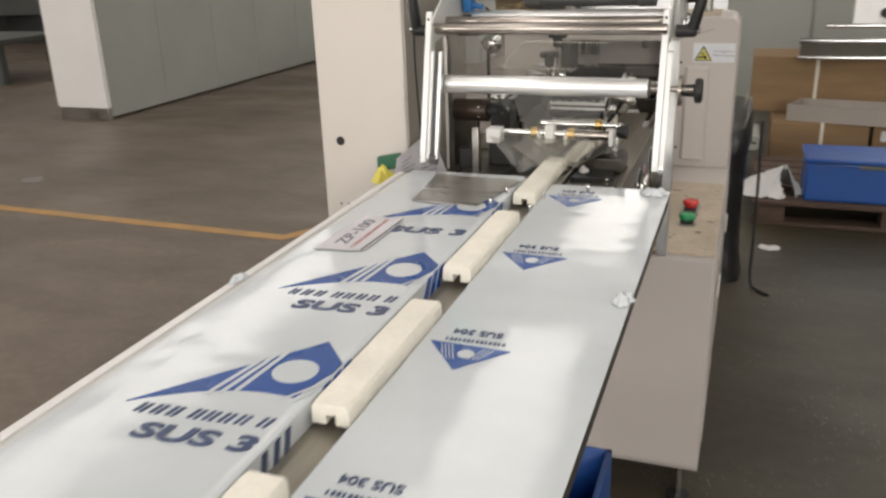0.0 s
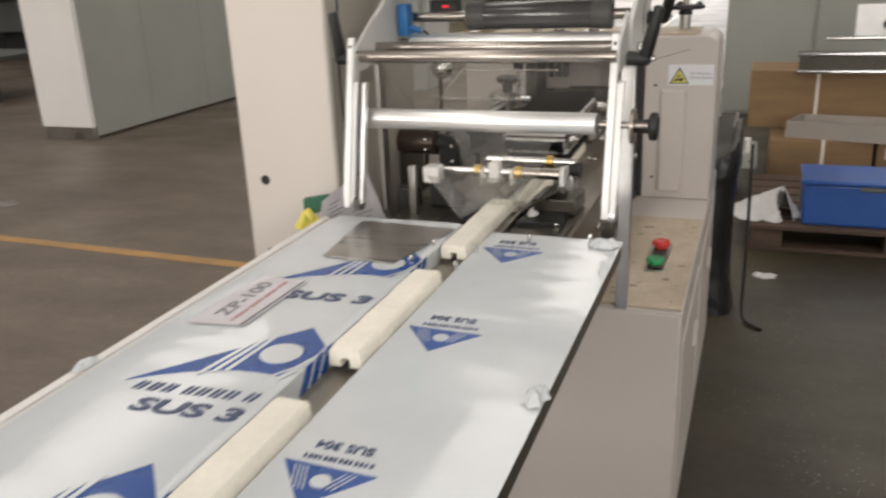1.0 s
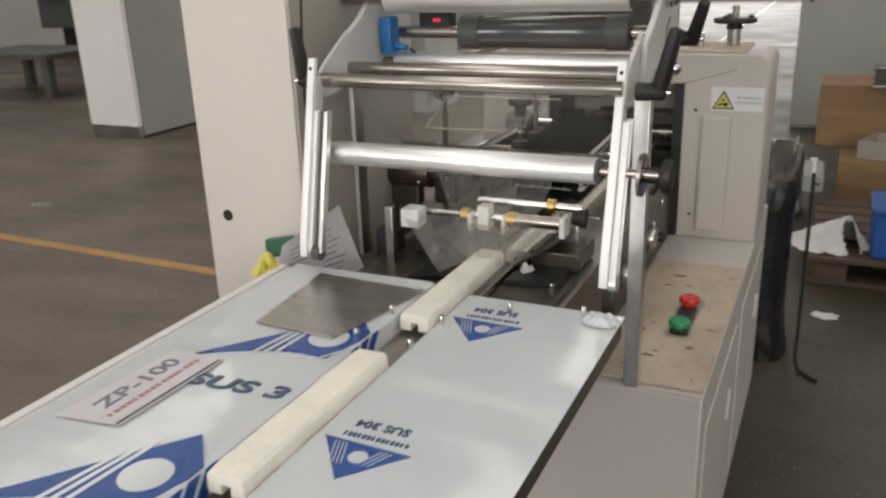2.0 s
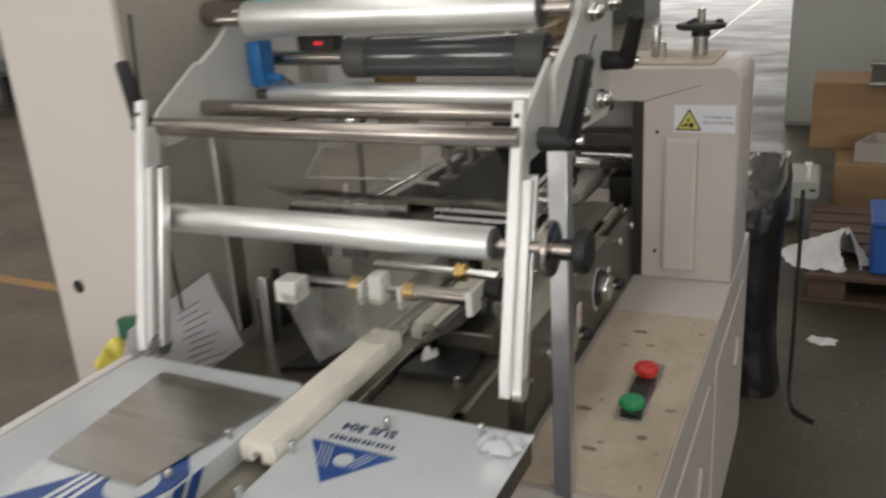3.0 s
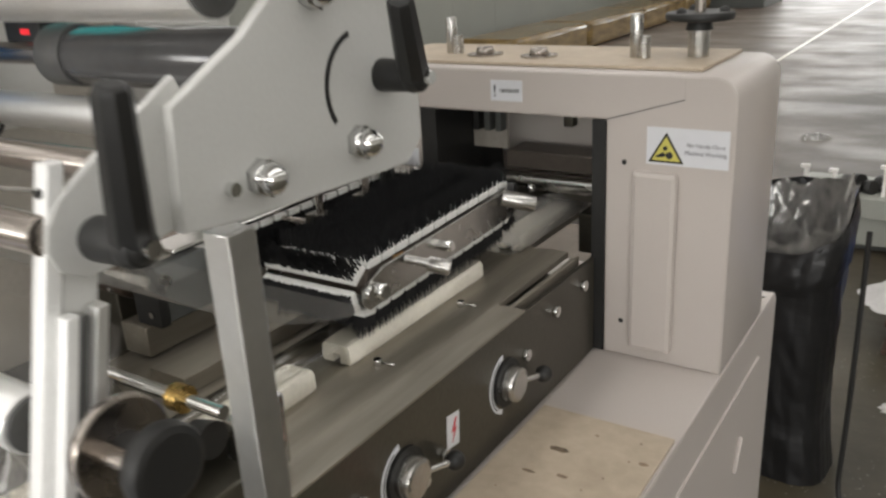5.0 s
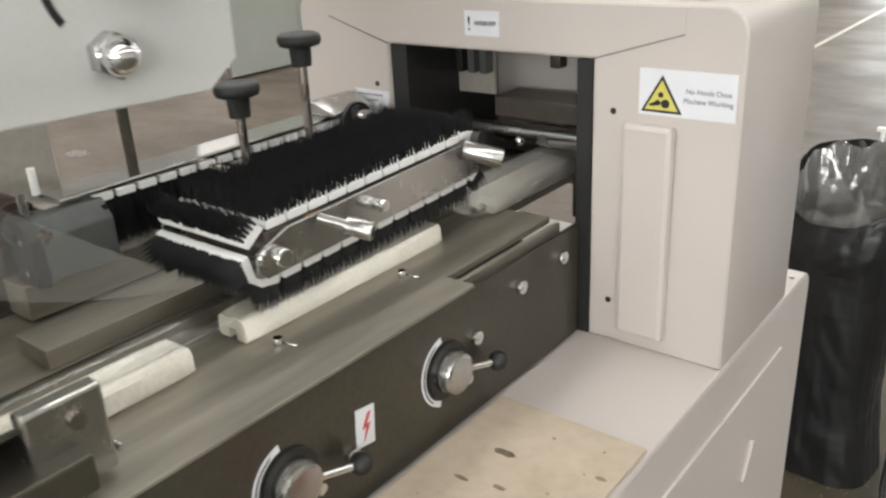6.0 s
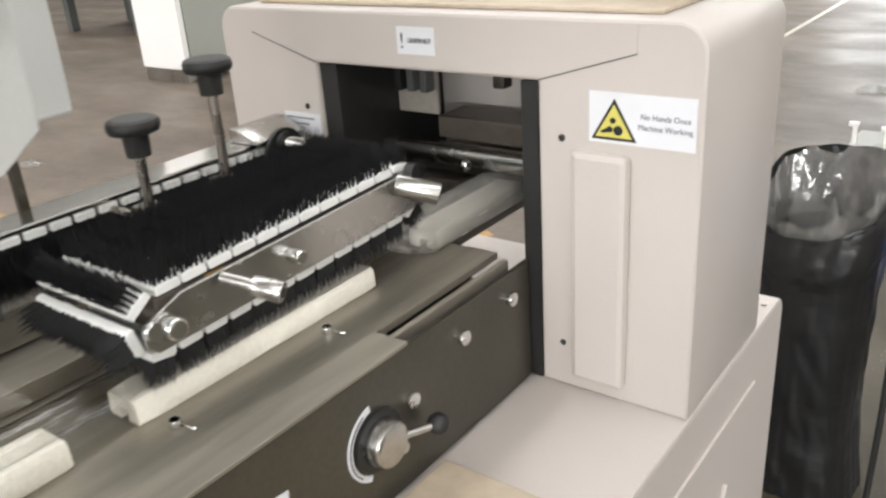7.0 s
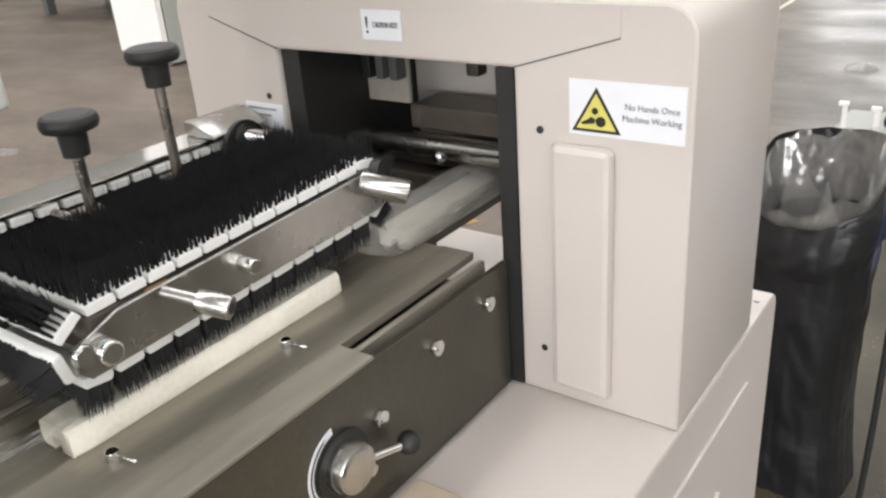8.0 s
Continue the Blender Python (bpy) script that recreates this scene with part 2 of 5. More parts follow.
def floor_material():
    """Sealed grey concrete, darker and greener towards +x, with stains and specks."""
    m = material("worn_concrete_floor", (0.150, 0.115, 0.090), 0.5, vary=0.18, grain=28, blotch=0.9, bump=0.1, rough_vary=0.2)
    n, l = m.node_tree.nodes, m.node_tree.links
    p = n["Principled BSDF"]
    base = p.inputs["Base Color"].links[0].from_socket
    tc = n.new("ShaderNodeTexCoord")
    # multiplied darker and greener towards +x, left browner towards -x, along an uneven edge
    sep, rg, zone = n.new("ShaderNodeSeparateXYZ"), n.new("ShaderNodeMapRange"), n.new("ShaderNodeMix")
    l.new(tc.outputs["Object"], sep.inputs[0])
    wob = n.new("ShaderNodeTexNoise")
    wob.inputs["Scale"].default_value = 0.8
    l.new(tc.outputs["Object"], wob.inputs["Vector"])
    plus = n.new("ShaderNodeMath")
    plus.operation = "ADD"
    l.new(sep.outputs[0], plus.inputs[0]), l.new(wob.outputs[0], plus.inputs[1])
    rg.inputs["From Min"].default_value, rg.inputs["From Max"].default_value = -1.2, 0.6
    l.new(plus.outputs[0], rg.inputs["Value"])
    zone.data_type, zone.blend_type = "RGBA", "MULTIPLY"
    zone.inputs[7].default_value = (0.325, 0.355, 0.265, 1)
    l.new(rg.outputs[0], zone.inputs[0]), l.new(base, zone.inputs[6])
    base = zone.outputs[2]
    # scuffed paler patches and damp-looking darker ones
    scuff, srg, smul = n.new("ShaderNodeTexNoise"), n.new("ShaderNodeMapRange"), n.new("ShaderNodeMix")
    scuff.inputs["Scale"].default_value, scuff.inputs["Detail"].default_value, scuff.inputs["Roughness"].default_value = 1.7, 8, 0.62
    smap = n.new("ShaderNodeMapping")
    smap.inputs["Scale"].default_value = (0.7, 1.3, 1)
    l.new(tc.outputs["Object"], smap.inputs[0]), l.new(smap.outputs[0], scuff.inputs["Vector"])
    srg.inputs["From Min"].default_value, srg.inputs["From Max"].default_value = 0.36, 0.66
    l.new(scuff.outputs[0], srg.inputs["Value"])
    tone = n.new("ShaderNodeMix")
    tone.data_type = "RGBA"
    tone.inputs[6].default_value, tone.inputs[7].default_value = (0.86, 0.86, 0.85, 1), (1.13, 1.13, 1.10, 1)
    l.new(srg.outputs[0], tone.inputs[0])
    smul.data_type, smul.blend_type = "RGBA", "MULTIPLY"
    smul.inputs[0].default_value = 1.0
    l.new(base, smul.inputs[6]), l.new(tone.outputs[2], smul.inputs[7])
    base = smul.outputs[2]
    polish = n.new("ShaderNodeMapRange")
    polish.inputs["To Min"].default_value, polish.inputs["To Max"].default_value = 0.56, 0.38
    l.new(srg.outputs[0], polish.inputs["Value"]), l.new(polish.outputs[0], p.inputs["Roughness"])
    p.inputs["Specular IOR Level"].default_value = 0.5
    sp = n.new("ShaderNodeTexVoronoi")
    sp.inputs["Scale"].default_value = 55
    l.new(tc.outputs["Object"], sp.inputs["Vector"])
    pick = n.new("ShaderNodeMath")
    pick.operation, pick.inputs[1].default_value = "LESS_THAN", 0.13
    l.new(sp.outputs["Distance"], pick.inputs[0])
    patch = n.new("ShaderNodeTexNoise")
    patch.inputs["Scale"].default_value = 2.2
    l.new(tc.outputs["Object"], patch.inputs["Vector"])
    gate = n.new("ShaderNodeMapRange")
    gate.inputs["From Min"].default_value, gate.inputs["From Max"].default_value = 0.44, 0.62
    gate.inputs["To Max"].default_value = 0.75
    l.new(patch.outputs[0], gate.inputs["Value"])
    mul = n.new("ShaderNodeMath")
    mul.operation = "MULTIPLY"
    l.new(pick.outputs[0], mul.inputs[0]), l.new(gate.outputs[0], mul.inputs[1])
    mix = n.new("ShaderNodeMix")
    mix.data_type = "RGBA"
    mix.inputs[7].default_value = (0.30, 0.28, 0.25, 1)
    l.new(base, mix.inputs[6]), l.new(mul.outputs[0], mix.inputs[0]), l.new(mix.outputs[2], p.inputs["Base Color"])
    wave = n.new("ShaderNodeTexNoise")
    wave.inputs["Scale"].default_value, wave.inputs["Detail"].default_value = 5.0, 6
    b2 = n.new("ShaderNodeBump")
    b2.inputs["Strength"].default_value, b2.inputs["Distance"].default_value = 0.35, 0.006
    l.new(tc.outputs["Object"], wave.inputs["Vector"]), l.new(wave.outputs[0], b2.inputs["Height"])
    l.new(p.inputs["Normal"].links[0].from_socket, b2.inputs["Normal"]), l.new(b2.outputs[0], p.inputs["Normal"])
    return m


def loose_film(m):
    """Adds the soft waviness of a film that lies loose on a sheet."""
    n, l = m.node_tree.nodes, m.node_tree.links
    p = n["Principled BSDF"]
    tc, mp, tex, b = n.new("ShaderNodeTexCoord"), n.new("ShaderNodeMapping"), n.new("ShaderNodeTexNoise"), n.new("ShaderNodeBump")
    mp.inputs["Scale"].default_value, mp.inputs["Rotation"].default_value = (1, 0.35, 1), (0, 0, 0.5)
    tex.inputs["Scale"].default_value, tex.inputs["Detail"].default_value, tex.inputs["Distortion"].default_value = 26, 3, 0.8
    b.inputs["Strength"].default_value, b.inputs["Distance"].default_value = 0.16, 0.0022
    l.new(tc.outputs["Object"], mp.inputs[0]), l.new(mp.outputs[0], tex.inputs["Vector"]), l.new(tex.outputs[0], b.inputs["Height"])
    l.new(p.inputs["Normal"].links[0].from_socket, b.inputs["Normal"]), l.new(b.outputs[0], p.inputs["Normal"])


loose_film(SHEET)
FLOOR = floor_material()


# ---- building blocks ----
def box(x0, x1, y0, y1, z0, z1, bevel=0.0, seg=2, bm=None):
    b = bmesh.new()
    bmesh.ops.create_cube(b, size=1, matrix=Matrix.Translation(((x0 + x1) / 2, (y0 + y1) / 2, (z0 + z1) / 2)) @ Matrix.Diagonal((abs(x1 - x0), abs(y1 - y0), abs(z1 - z0), 1)))
    if bevel:
        bmesh.ops.bevel(b, geom=b.edges[:], offset=bevel, segments=seg, affect="EDGES", profile=0.5)
    return join(bm, b) if bm is not None else b


def join(bm, b):
    me = bpy.data.meshes.new("tmp")
    b.to_mesh(me)
    b.free()
    bm.from_mesh(me)
    bpy.data.meshes.remove(me)
    return bm


def rod(p0, p1, r, r2=None, seg=24, bm=None, bevel=0.0):
    p0, p1 = Vector(p0), Vector(p1)
    d = p1 - p0
    b = bmesh.new()
    bmesh.ops.create_cone(b, cap_ends=True, segments=seg, radius1=r, radius2=r if r2 is None else r2, depth=d.length,
                          matrix=Matrix.Translation((p0 + p1) / 2) @ d.to_track_quat("Z", "Y").to_matrix().to_4x4())
    if bevel:
        rims = [e for e in b.edges if any(len(f.verts) > 4 for f in e.link_faces)]
        bmesh.ops.bevel(b, geom=rims, offset=bevel, segments=2, affect="EDGES", profile=0.5)
    return join(bm, b) if bm is not None else b


def ball(c, r, scale=(1, 1, 1), bm=None, seg=18):
    b = bmesh.new()
    bmesh.ops.create_uvsphere(b, u_segments=seg, v_segments=seg // 2 + 2, radius=r, matrix=Matrix.Translation(c) @ Matrix.Diagonal((*scale, 1)))
    return join(bm, b) if bm is not None else b


def prism(pts, axis, a, b_, bevel=0.0, bm=None):
    """Extrude a 2D outline along an axis from a to b_. Outline in (y, z), (x, z) or (x, y)."""
    at = {"x": lambda p, v: (v, p[0], p[1]), "y": lambda p, v: (p[0], v, p[1]), "z": lambda p, v: (p[0], p[1], v)}[axis]
    b = bmesh.new()
    lo, hi = [b.verts.new(at(p, a)) for p in pts], [b.verts.new(at(p, b_)) for p in pts]
    b.faces.new(lo), b.faces.new(hi)
    for i in range(len(pts)):
        j = (i + 1) % len(pts)
        b.faces.new((lo[i], lo[j], hi[j], hi[i]))
    bmesh.ops.recalc_face_normals(b, faces=b.faces[:])
    if bevel:
        rim = [e for e in b.edges if abs(e.calc_face_angle(0)) > 0.5]
        bmesh.ops.bevel(b, geom=rim, offset=bevel, segments=2, affect="EDGES", profile=0.5)
    return join(bm, b) if bm is not None else b


def rounded(x0, x1, y0, y1, r, n=6, corners=(1, 1, 1, 1)):
    """Outline of a rectangle with rounded corners, from the lower left, anticlockwise."""
    pts = []
    for k, (cx, cy, a0) in enumerate(((x0 + r, y0 + r, 180), (x1 - r, y0 + r, 270), (x1 - r, y1 - r, 0), (x0 + r, y1 - r, 90))):
        if corners[k]:
            pts += [(cx + r * math.cos(radians(a0 + 90 * i / n)), cy + r * math.sin(radians(a0 + 90 * i / n))) for i in range(n + 1)]
        else:
            pts.append(((x0, y0), (x1, y0), (x1, y1), (x0, y1))[k])
    return pts


def circle(cx, cy, r, n=28, ry=None):
    return [(cx + r * math.cos(2 * math.pi * i / n), cy + (ry or r) * math.sin(2 * math.pi * i / n)) for i in range(n)]


def grid(f, nu, nv, thick=0.0):
    """A sheet through f(u, v), u and v from 0 to 1."""
    b = bmesh.new()
    vs = [[b.verts.new(f(i / nu, j / nv)) for j in range(nv + 1)] for i in range(nu + 1)]
    for i in range(nu):
        for j in range(nv):
            b.faces.new((vs[i][j], vs[i + 1][j], vs[i + 1][j + 1], vs[i][j + 1]))
    bmesh.ops.recalc_face_normals(b, faces=b.faces[:])
    if thick:
        bmesh.ops.solidify(b, geom=b.faces[:], thickness=thick)
    return b


def finish(bm, name, mat):
    me = bpy.data.meshes.new(name)
    bm.to_mesh(me)
    bm.free()
    me.materials.append(mat)
    areas = sorted(p.area for p in me.polygons)
    large = 10 * areas[len(areas) // 2] if 6 < len(areas) < 160 else 1e9
    me.set_sharp_from_angle(angle=radians(38))
    # broad flat faces stay flat between their rounded edges
    me.polygons.foreach_set("use_smooth", [not (len(p.vertices) > 4 or (p.area > large and max(abs(c) for c in p.normal) > 0.9999)) for p in me.polygons])
    return me


ORIGIN = {}


def thing(name, at, label, category, group="", kind=""):
    ob = new(name)
    ob.empty_display_size = 0.05
    ob.location = at
    ORIGIN[ob.name] = Vector(at)
    return tagged(ob, label, category, group, kind)


def part(name, bm, mat, parent, label=""):
    me = bm if isinstance(bm, bpy.types.Mesh) else finish(bm, name, mat)
    ob = new(name, me)
    ob.parent = parent
    if parent.name in ORIGIN:
        ob.matrix_parent_inverse = Matrix.Translation(-ORIGIN[parent.name])
    if label:
        tagged(ob, label)
    return ob


def solid(name, bm, mat, label, category, group="", kind=""):
    """A thing that is one mesh."""
    return tagged(new(name, finish(bm, name, mat)), label, category, group, kind)


def writing(body, size, m, name, mat, parent, depth=0.0004, width=0.0, heavy=0.0):
    """Raised lettering in the built-in font, fitted to a width where one is given."""
    cu = bpy.data.curves.new(name, "FONT")
    cu.body, cu.size, cu.extrude, cu.offset = body, size, depth, heavy
    tmp = bpy.data.objects.new(name, cu)
    scene.collection.objects.link(tmp)
    me = bpy.data.meshes.new_from_object(tmp.evaluated_get(bpy.context.evaluated_depsgraph_get()))
    bpy.data.objects.remove(tmp)
    bpy.data.curves.remove(cu)
    xs = [v.co.x for v in me.vertices]
    me.transform(Matrix.Translation((-min(xs), 0, 0)))
    if width:
        me.transform(Matrix.Diagonal((width / (max(xs) - min(xs)), 1, 1, 1)))
    me.transform(m)
    me.materials.clear()
    me.materials.append(mat)
    return part(name, me, mat, parent)


# plan, in metres
TABLE_L, TABLE_R = 0.880, 0.868  # heights of the two sheets
SHELF = 0.668
TOWER_Y0, TOWER_Y1 = 2.80, 3.05
RIGHT = -0.057  # outer side of machine base and tower

# ---- hall ----
X0, X1, Y0, Y1, H = HALL
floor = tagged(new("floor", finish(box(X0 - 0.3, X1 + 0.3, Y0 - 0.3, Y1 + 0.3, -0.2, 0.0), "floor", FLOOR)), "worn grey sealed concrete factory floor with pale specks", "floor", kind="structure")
tagged(new("ceiling", finish(box(X0 - 0.3, X1 + 0.3, Y0 - 0.3, Y1 + 0.3, H, H + 0.2), "ceiling", CEIL)), "pale flat ceiling of a factory hall", "ceiling", kind="structure")
tagged(new("wall_west", finish(box(X0 - 0.3, X0, Y0, Y1, 0, H), "wall_west", WALL)), "plain pale painted factory wall", "wall", kind="structure")
tagged(new("wall_east", finish(box(X1, X1 + 0.3, Y0, Y1, 0, H), "wall_east", WALL)), "plain pale painted factory wall", "wall", kind="structure")


def pierced_wall(name, y0, y1, openings, sill, head):
    """A wall along x with openings right through it."""
    bm = bmesh.new()
    xs = [X0] + [v for o in openings for v in o] + [X1]
    for i in range(0, len(xs), 2):
        box(xs[i], xs[i + 1], y0, y1, 0, H, bm=bm)
    for a, b in openings:
        if sill > 0:
            box(a, b, y0, y1, 0, sill, bm=bm)
        box(a, b, y0, y1, head, H, bm=bm)
    return tagged(new(name, finish(bm, name, WALL)), "pale painted wall with tall openings for daylight", "wall", kind="structure")


SOUTH = [(-9.0, -6.0), (-4.0, -1.0), (1.0, 4.0), (5.3, 8.3)]
NORTH = [(-10.5, -6.1), (-5.2, -0.4), (1.8, 6.2)]
pierced_wall("wall_south", Y0 - 0.3, Y0, SOUTH, 1.2, 4.0)
pierced_wall("wall_north", Y1, Y1 + 0.3, NORTH, 0.0, 3.8)
for k, (a, b) in enumerate(SOUTH):
    win = thing("window_%d" % (k + 1), ((a + b) / 2, Y0 - 0.15, 1.2), "wide white-framed factory window in the wall", "window", kind="structure")
    for z0, z1 in ((1.2, 1.26), (3.94, 4.0)):
        part("window_frame", box(a, b, Y0 - 0.2, Y0 - 0.12, z0, z1), FRAME, win)
    for i in range(4):
        x = a + (b - a - 0.05) * i / 3
        part("mullion", box(x, x + 0.05, Y0 - 0.2, Y0 - 0.12, 1.26, 3.94), FRAME, win)
    for i in range(3):
        x = a + (b - a - 0.05) * i / 3
        pane = part("pane", box(x + 0.05, x + (b - a - 0.05) / 3, Y0 - 0.165, Y0 - 0.16, 1.26, 3.94), GLASS, win)
        pane.visible_shadow = False

for x in (-10.5, -6.3, -2.2, 1.9, 6.0):
    solid("roof_light", box(x - 0.5, x + 0.5, Y0 + 0.6, Y1 - 0.6, H - 0.03, H - 0.004), ROOF_LIGHT, "long translucent roof light strip letting in daylight", "roof light", "roof lights", "structure")

# painted guide line, with the turn towards the machine
line = solid("floor_line", prism([(-9.0, 3.83), (-9.0, 3.77), (-2.10, 3.56), (-1.45, 4.5), (-1.50, 4.53), (-2.13, 3.63)], "z", 0.0005, 0.003), LINE, "worn orange-yellow guide line painted on concrete", "floor line", kind="structure")
solid("floor_joint", box(-1.66, -1.62, 9.0, 25.5, 0.0005, 0.003), TAPE, "pale straight joint line in the concrete", "floor line", kind="structure")

# row of tall cabinets with a white end panel
row = thing("cabinet_row", (-5.5, 6, 0), "long row of tall grey-green metal cabinets with a white end", "cabinet")
part("end_panel", box(-5.72, -5.18, 5.97, 6.02, 0.10, 3.2, 0.006), PANEL_WHITE, row, "white painted end panel")
part("plinth", box(-5.71, -5.19, 5.98, 6.03, 0.0, 0.10, 0.003), STEEL, row, "steel plinth strip")
y = 6.03
for w in (0.75, 0.85, 0.8, 0.9, 0.9, 1.0, 1.0, 1.0, 1.2, 1.2, 1.2, 1.2):
    part("side_panel", box(-5.72, -5.18, y, y + w - 0.003, 0.02, 3.2, 0.002), PANEL_GREEN, row)
    y += w


def leg_table(name, at, sx, sy, h, label):
    """A dark work bench far off."""
    x, y, z = at
    t = thing(name, at, label, "bench")
    part("top", box(x - sx / 2, x + sx / 2, y - sy / 2, y + sy / 2, h - 0.06, h, 0.006), SHADOW_GREY, t)
    for i in (-1, 1):
        for j in (-1, 1):
            part("leg", box(x + i * (sx / 2 - 0.1) - 0.05, x + i * (sx / 2 - 0.1) + 0.05, y + j * (sy / 2 - 0.1) - 0.05, y + j * (sy / 2 - 0.1) + 0.05, 0, h - 0.06, 0.004), SHADOW_GREY, t)


leg_table("bench", (-8.6, 7.9, 0), 1.5, 1.0, 0.5, "low dark bench with thick legs on concrete")
leg_table("bench", (-7.6, 9.6, 0), 1.2, 0.8, 0.6, "low dark bench with thick legs on concrete")

# dim machinery in the far corner
dim = thing("dark_machine", (-10.0, 12.0, 0), "dim dark grey machine standing in the far corner", "machine")
part("body", box(-12.6, -8.2, 11.4, 12.8, 0.45, 2.6, 0.03), SHADOW_GREY, dim)
part("tower", box(-8.15, -7.3, 11.2, 12.4, 0.0, 2.9, 0.02), BLACK, dim)
part("beam", box(-12.4, -8.2, 11.25, 11.4, 0.95, 1.25, 0.01), BLACK, dim)
for x in (-12.2, -10.4, -8.7):
    part("leg", box(x, x + 0.22, 11.5, 12.6, 0.0, 0.45, 0.01), BLACK, dim)
part("strut", prism([(-9.35, 0.0), (-9.2, 0.0), (-9.55, 1.3), (-9.7, 1.3)], "y", 10.9, 11.0, 0.004), PANEL_WHITE, dim, "pale slanted strut")

# far machine and wrapped cartons
far = thing("far_machine", (-4.6, 17.5, 0), "pale packing machine with a dark base, far off", "machine")
part("body", box(-7.6, -3.3, 16.9, 18.6, 0.55, 2.2, 0.02), PANEL_GREEN, far)
part("base", box(-7.2, -3.2, 17.0, 18.5, 0.0, 0.55, 0.01), SHADOW_GREY, far)
part("door", box(-6.2, -4.4, 16.88, 16.9, 0.75, 2.0, 0.004), PANEL_WHITE, far)
for k, (x, y, l) in enumerate(((-4.75, 9.6, 1.85), (-4.73, 11.47, 1.95), (-4.76, 13.44, 1.82), (-4.75, 15.28, 1.4))):
    solid("wrapped_carton", box(x, x + 0.75, y, y + l, 0.0, 0.32, 0.06, 3), WRAP, "long carton bundle in shiny brown shrink wrap on the floor", "carton", "wrapped cartons")
cab = thing("control_cabinet", (0.6, 8.1, 0), "tall pale grey steel control cabinet with two doors", "cabinet")
part("body", box(-0.23, 1.75, 7.82, 8.5, 0.0, 1.9, 0.01), PANEL_GREEN, cab)
for x0, x1 in ((-0.22, 0.42), (0.44, 1.08), (1.10, 1.74)):
    d = part("door", box(x0, x1, 7.80, 7.822, 0.03, 1.88, 0.005), PANEL_GREEN, cab)
    part("latch", box(x0 + 0.05, x0 + 0.075, 7.785, 7.80, 0.95, 1.08, 0.004), BLACK, d)

# second packing machine, beyond the pallet
m2 = thing("second_machine", (1.2, 6.2, 0), "pale second packing machine with chrome guide bars", "machine")
part("frame", box(1.5, 2.6, 5.7, 6.5, 0.0, 0.72, 0.01), PAINT_GREY, m2)
part("rail", box(0.255, 2.2, 5.70, 5.76, 0.632, 0.735, 0.004), DARK_PLATE, m2, "dark steel side rail")
part("guide_bar", rod((0.245, 5.69, 0.735), (2.2, 5.69, 0.735), 0.015), CHROME, m2)
part("guide_bar", rod((0.245, 5.685, 0.638), (2.2, 5.685, 0.638), 0.013), CHROME, m2)
part("guide_bar", rod((0.40, 5.9, 0.80), (2.2, 5.9, 0.80), 0.012), CHROME, m2)
part("bracket", box(0.55, 0.95, 5.98, 6.02, 0.80, 0.98, 0.005), ALU_WHITE, m2)
part("knob", rod((0.72, 5.98, 0.87), (0.72, 5.94, 0.87), 0.028), BLACK, m2)

# pallet and what stands on it
pal = thing("pallet", (0.75, 4.75, 0), "dark weathered wooden pallet on the floor", "pallet")
for x in (0.07, 0.62, 1.2):
    for y in (4.38, 4.8, 5.2):
        part("block", box(x, x + 0.13, y, y + 0.1, 0.02, 0.105, 0.004), PALLET, pal)
for y in (4.38, 4.8, 5.2):
    part("runner", box(0.05, 1.35, y, y + 0.1, 0.0, 0.02, 0.003), PALLET, pal)
for i in range(7):
    part("deck_board", box(0.05, 1.35, 4.36 + 0.14 * i, 4.36 + 0.14 * i + 0.115, 0.105, 0.125, 0.003), PALLET, pal)


def carton(x0, x1, y0, y1, z0, z1, straps, label):
    c = thing("carton", ((x0 + x1) / 2, (y0 + y1) / 2, z0), label, "carton", "stacked cartons")
    part("body", box(x0, x1, y0, y1, z0, z1, 0.006), CARD, c)
    for s in straps:
        bm = bmesh.new()
        box(s, s + 0.018, y0 - 0.002, y1 + 0.002, z0 - 0.001, z1 + 0.002, 0.001, 1, bm=bm)
        part("strap", bm, TAPE, c, "pale plastic strap")
    return c


carton(0.13, 0.66, 5.46, 6.05, 0.0, 0.29, (0.40,), "brown strapped cardboard carton standing behind the pallet")
c2 = carton(0.68, 1.45, 5.46, 6.05, 0.0, 0.29, (1.1,), "brown cardboard carton with a white address label")
part("label", box(0.72, 0.86, 5.455, 5.46, 0.20, 0.26), LABEL, c2)
carton(0.0, 1.2, 5.78, 6.2, 0.293, 0.63, (0.36, 0.82), "long brown strapped carton lying on top of others")
tray = thing("board_tray", (0.5, 5.6, 0.292), "open grey board tray lying across cartons", "tray")
part("base", prism([(0.21, 5.52), (1.2, 5.30), (1.25, 5.62), (0.30, 5.76)], "z", 0.292, 0.302), GREYCARD, tray)
bm = bmesh.new()
prism([(0.21, 5.52), (1.2, 5.30), (1.202, 5.31), (0.212, 5.53)], "z", 0.302, 0.385, bm=bm)
prism([(0.21, 5.52), (0.22, 5.52), (0.31, 5.76), (0.30, 5.76)], "z", 0.302, 0.385, bm=bm)
prism([(0.30, 5.75), (1.25, 5.61), (1.25, 5.62), (0.30, 5.76)], "z", 0.302, 0.385, bm=bm)
part("rim", bm, GREYCARD, tray)
crate = thing("plastic_crate", (0.6, 4.5, 0.126), "blue plastic storage crate with a rim, on the pallet", "crate")
part("body", box(0.275, 0.95, 4.40, 4.70, 0.126, 0.315, 0.012), BLUE_PLASTIC, crate)
part("rim", box(0.265, 0.96, 4.39, 4.71, 0.315, 0.335, 0.006), BLUE_PLASTIC, crate)
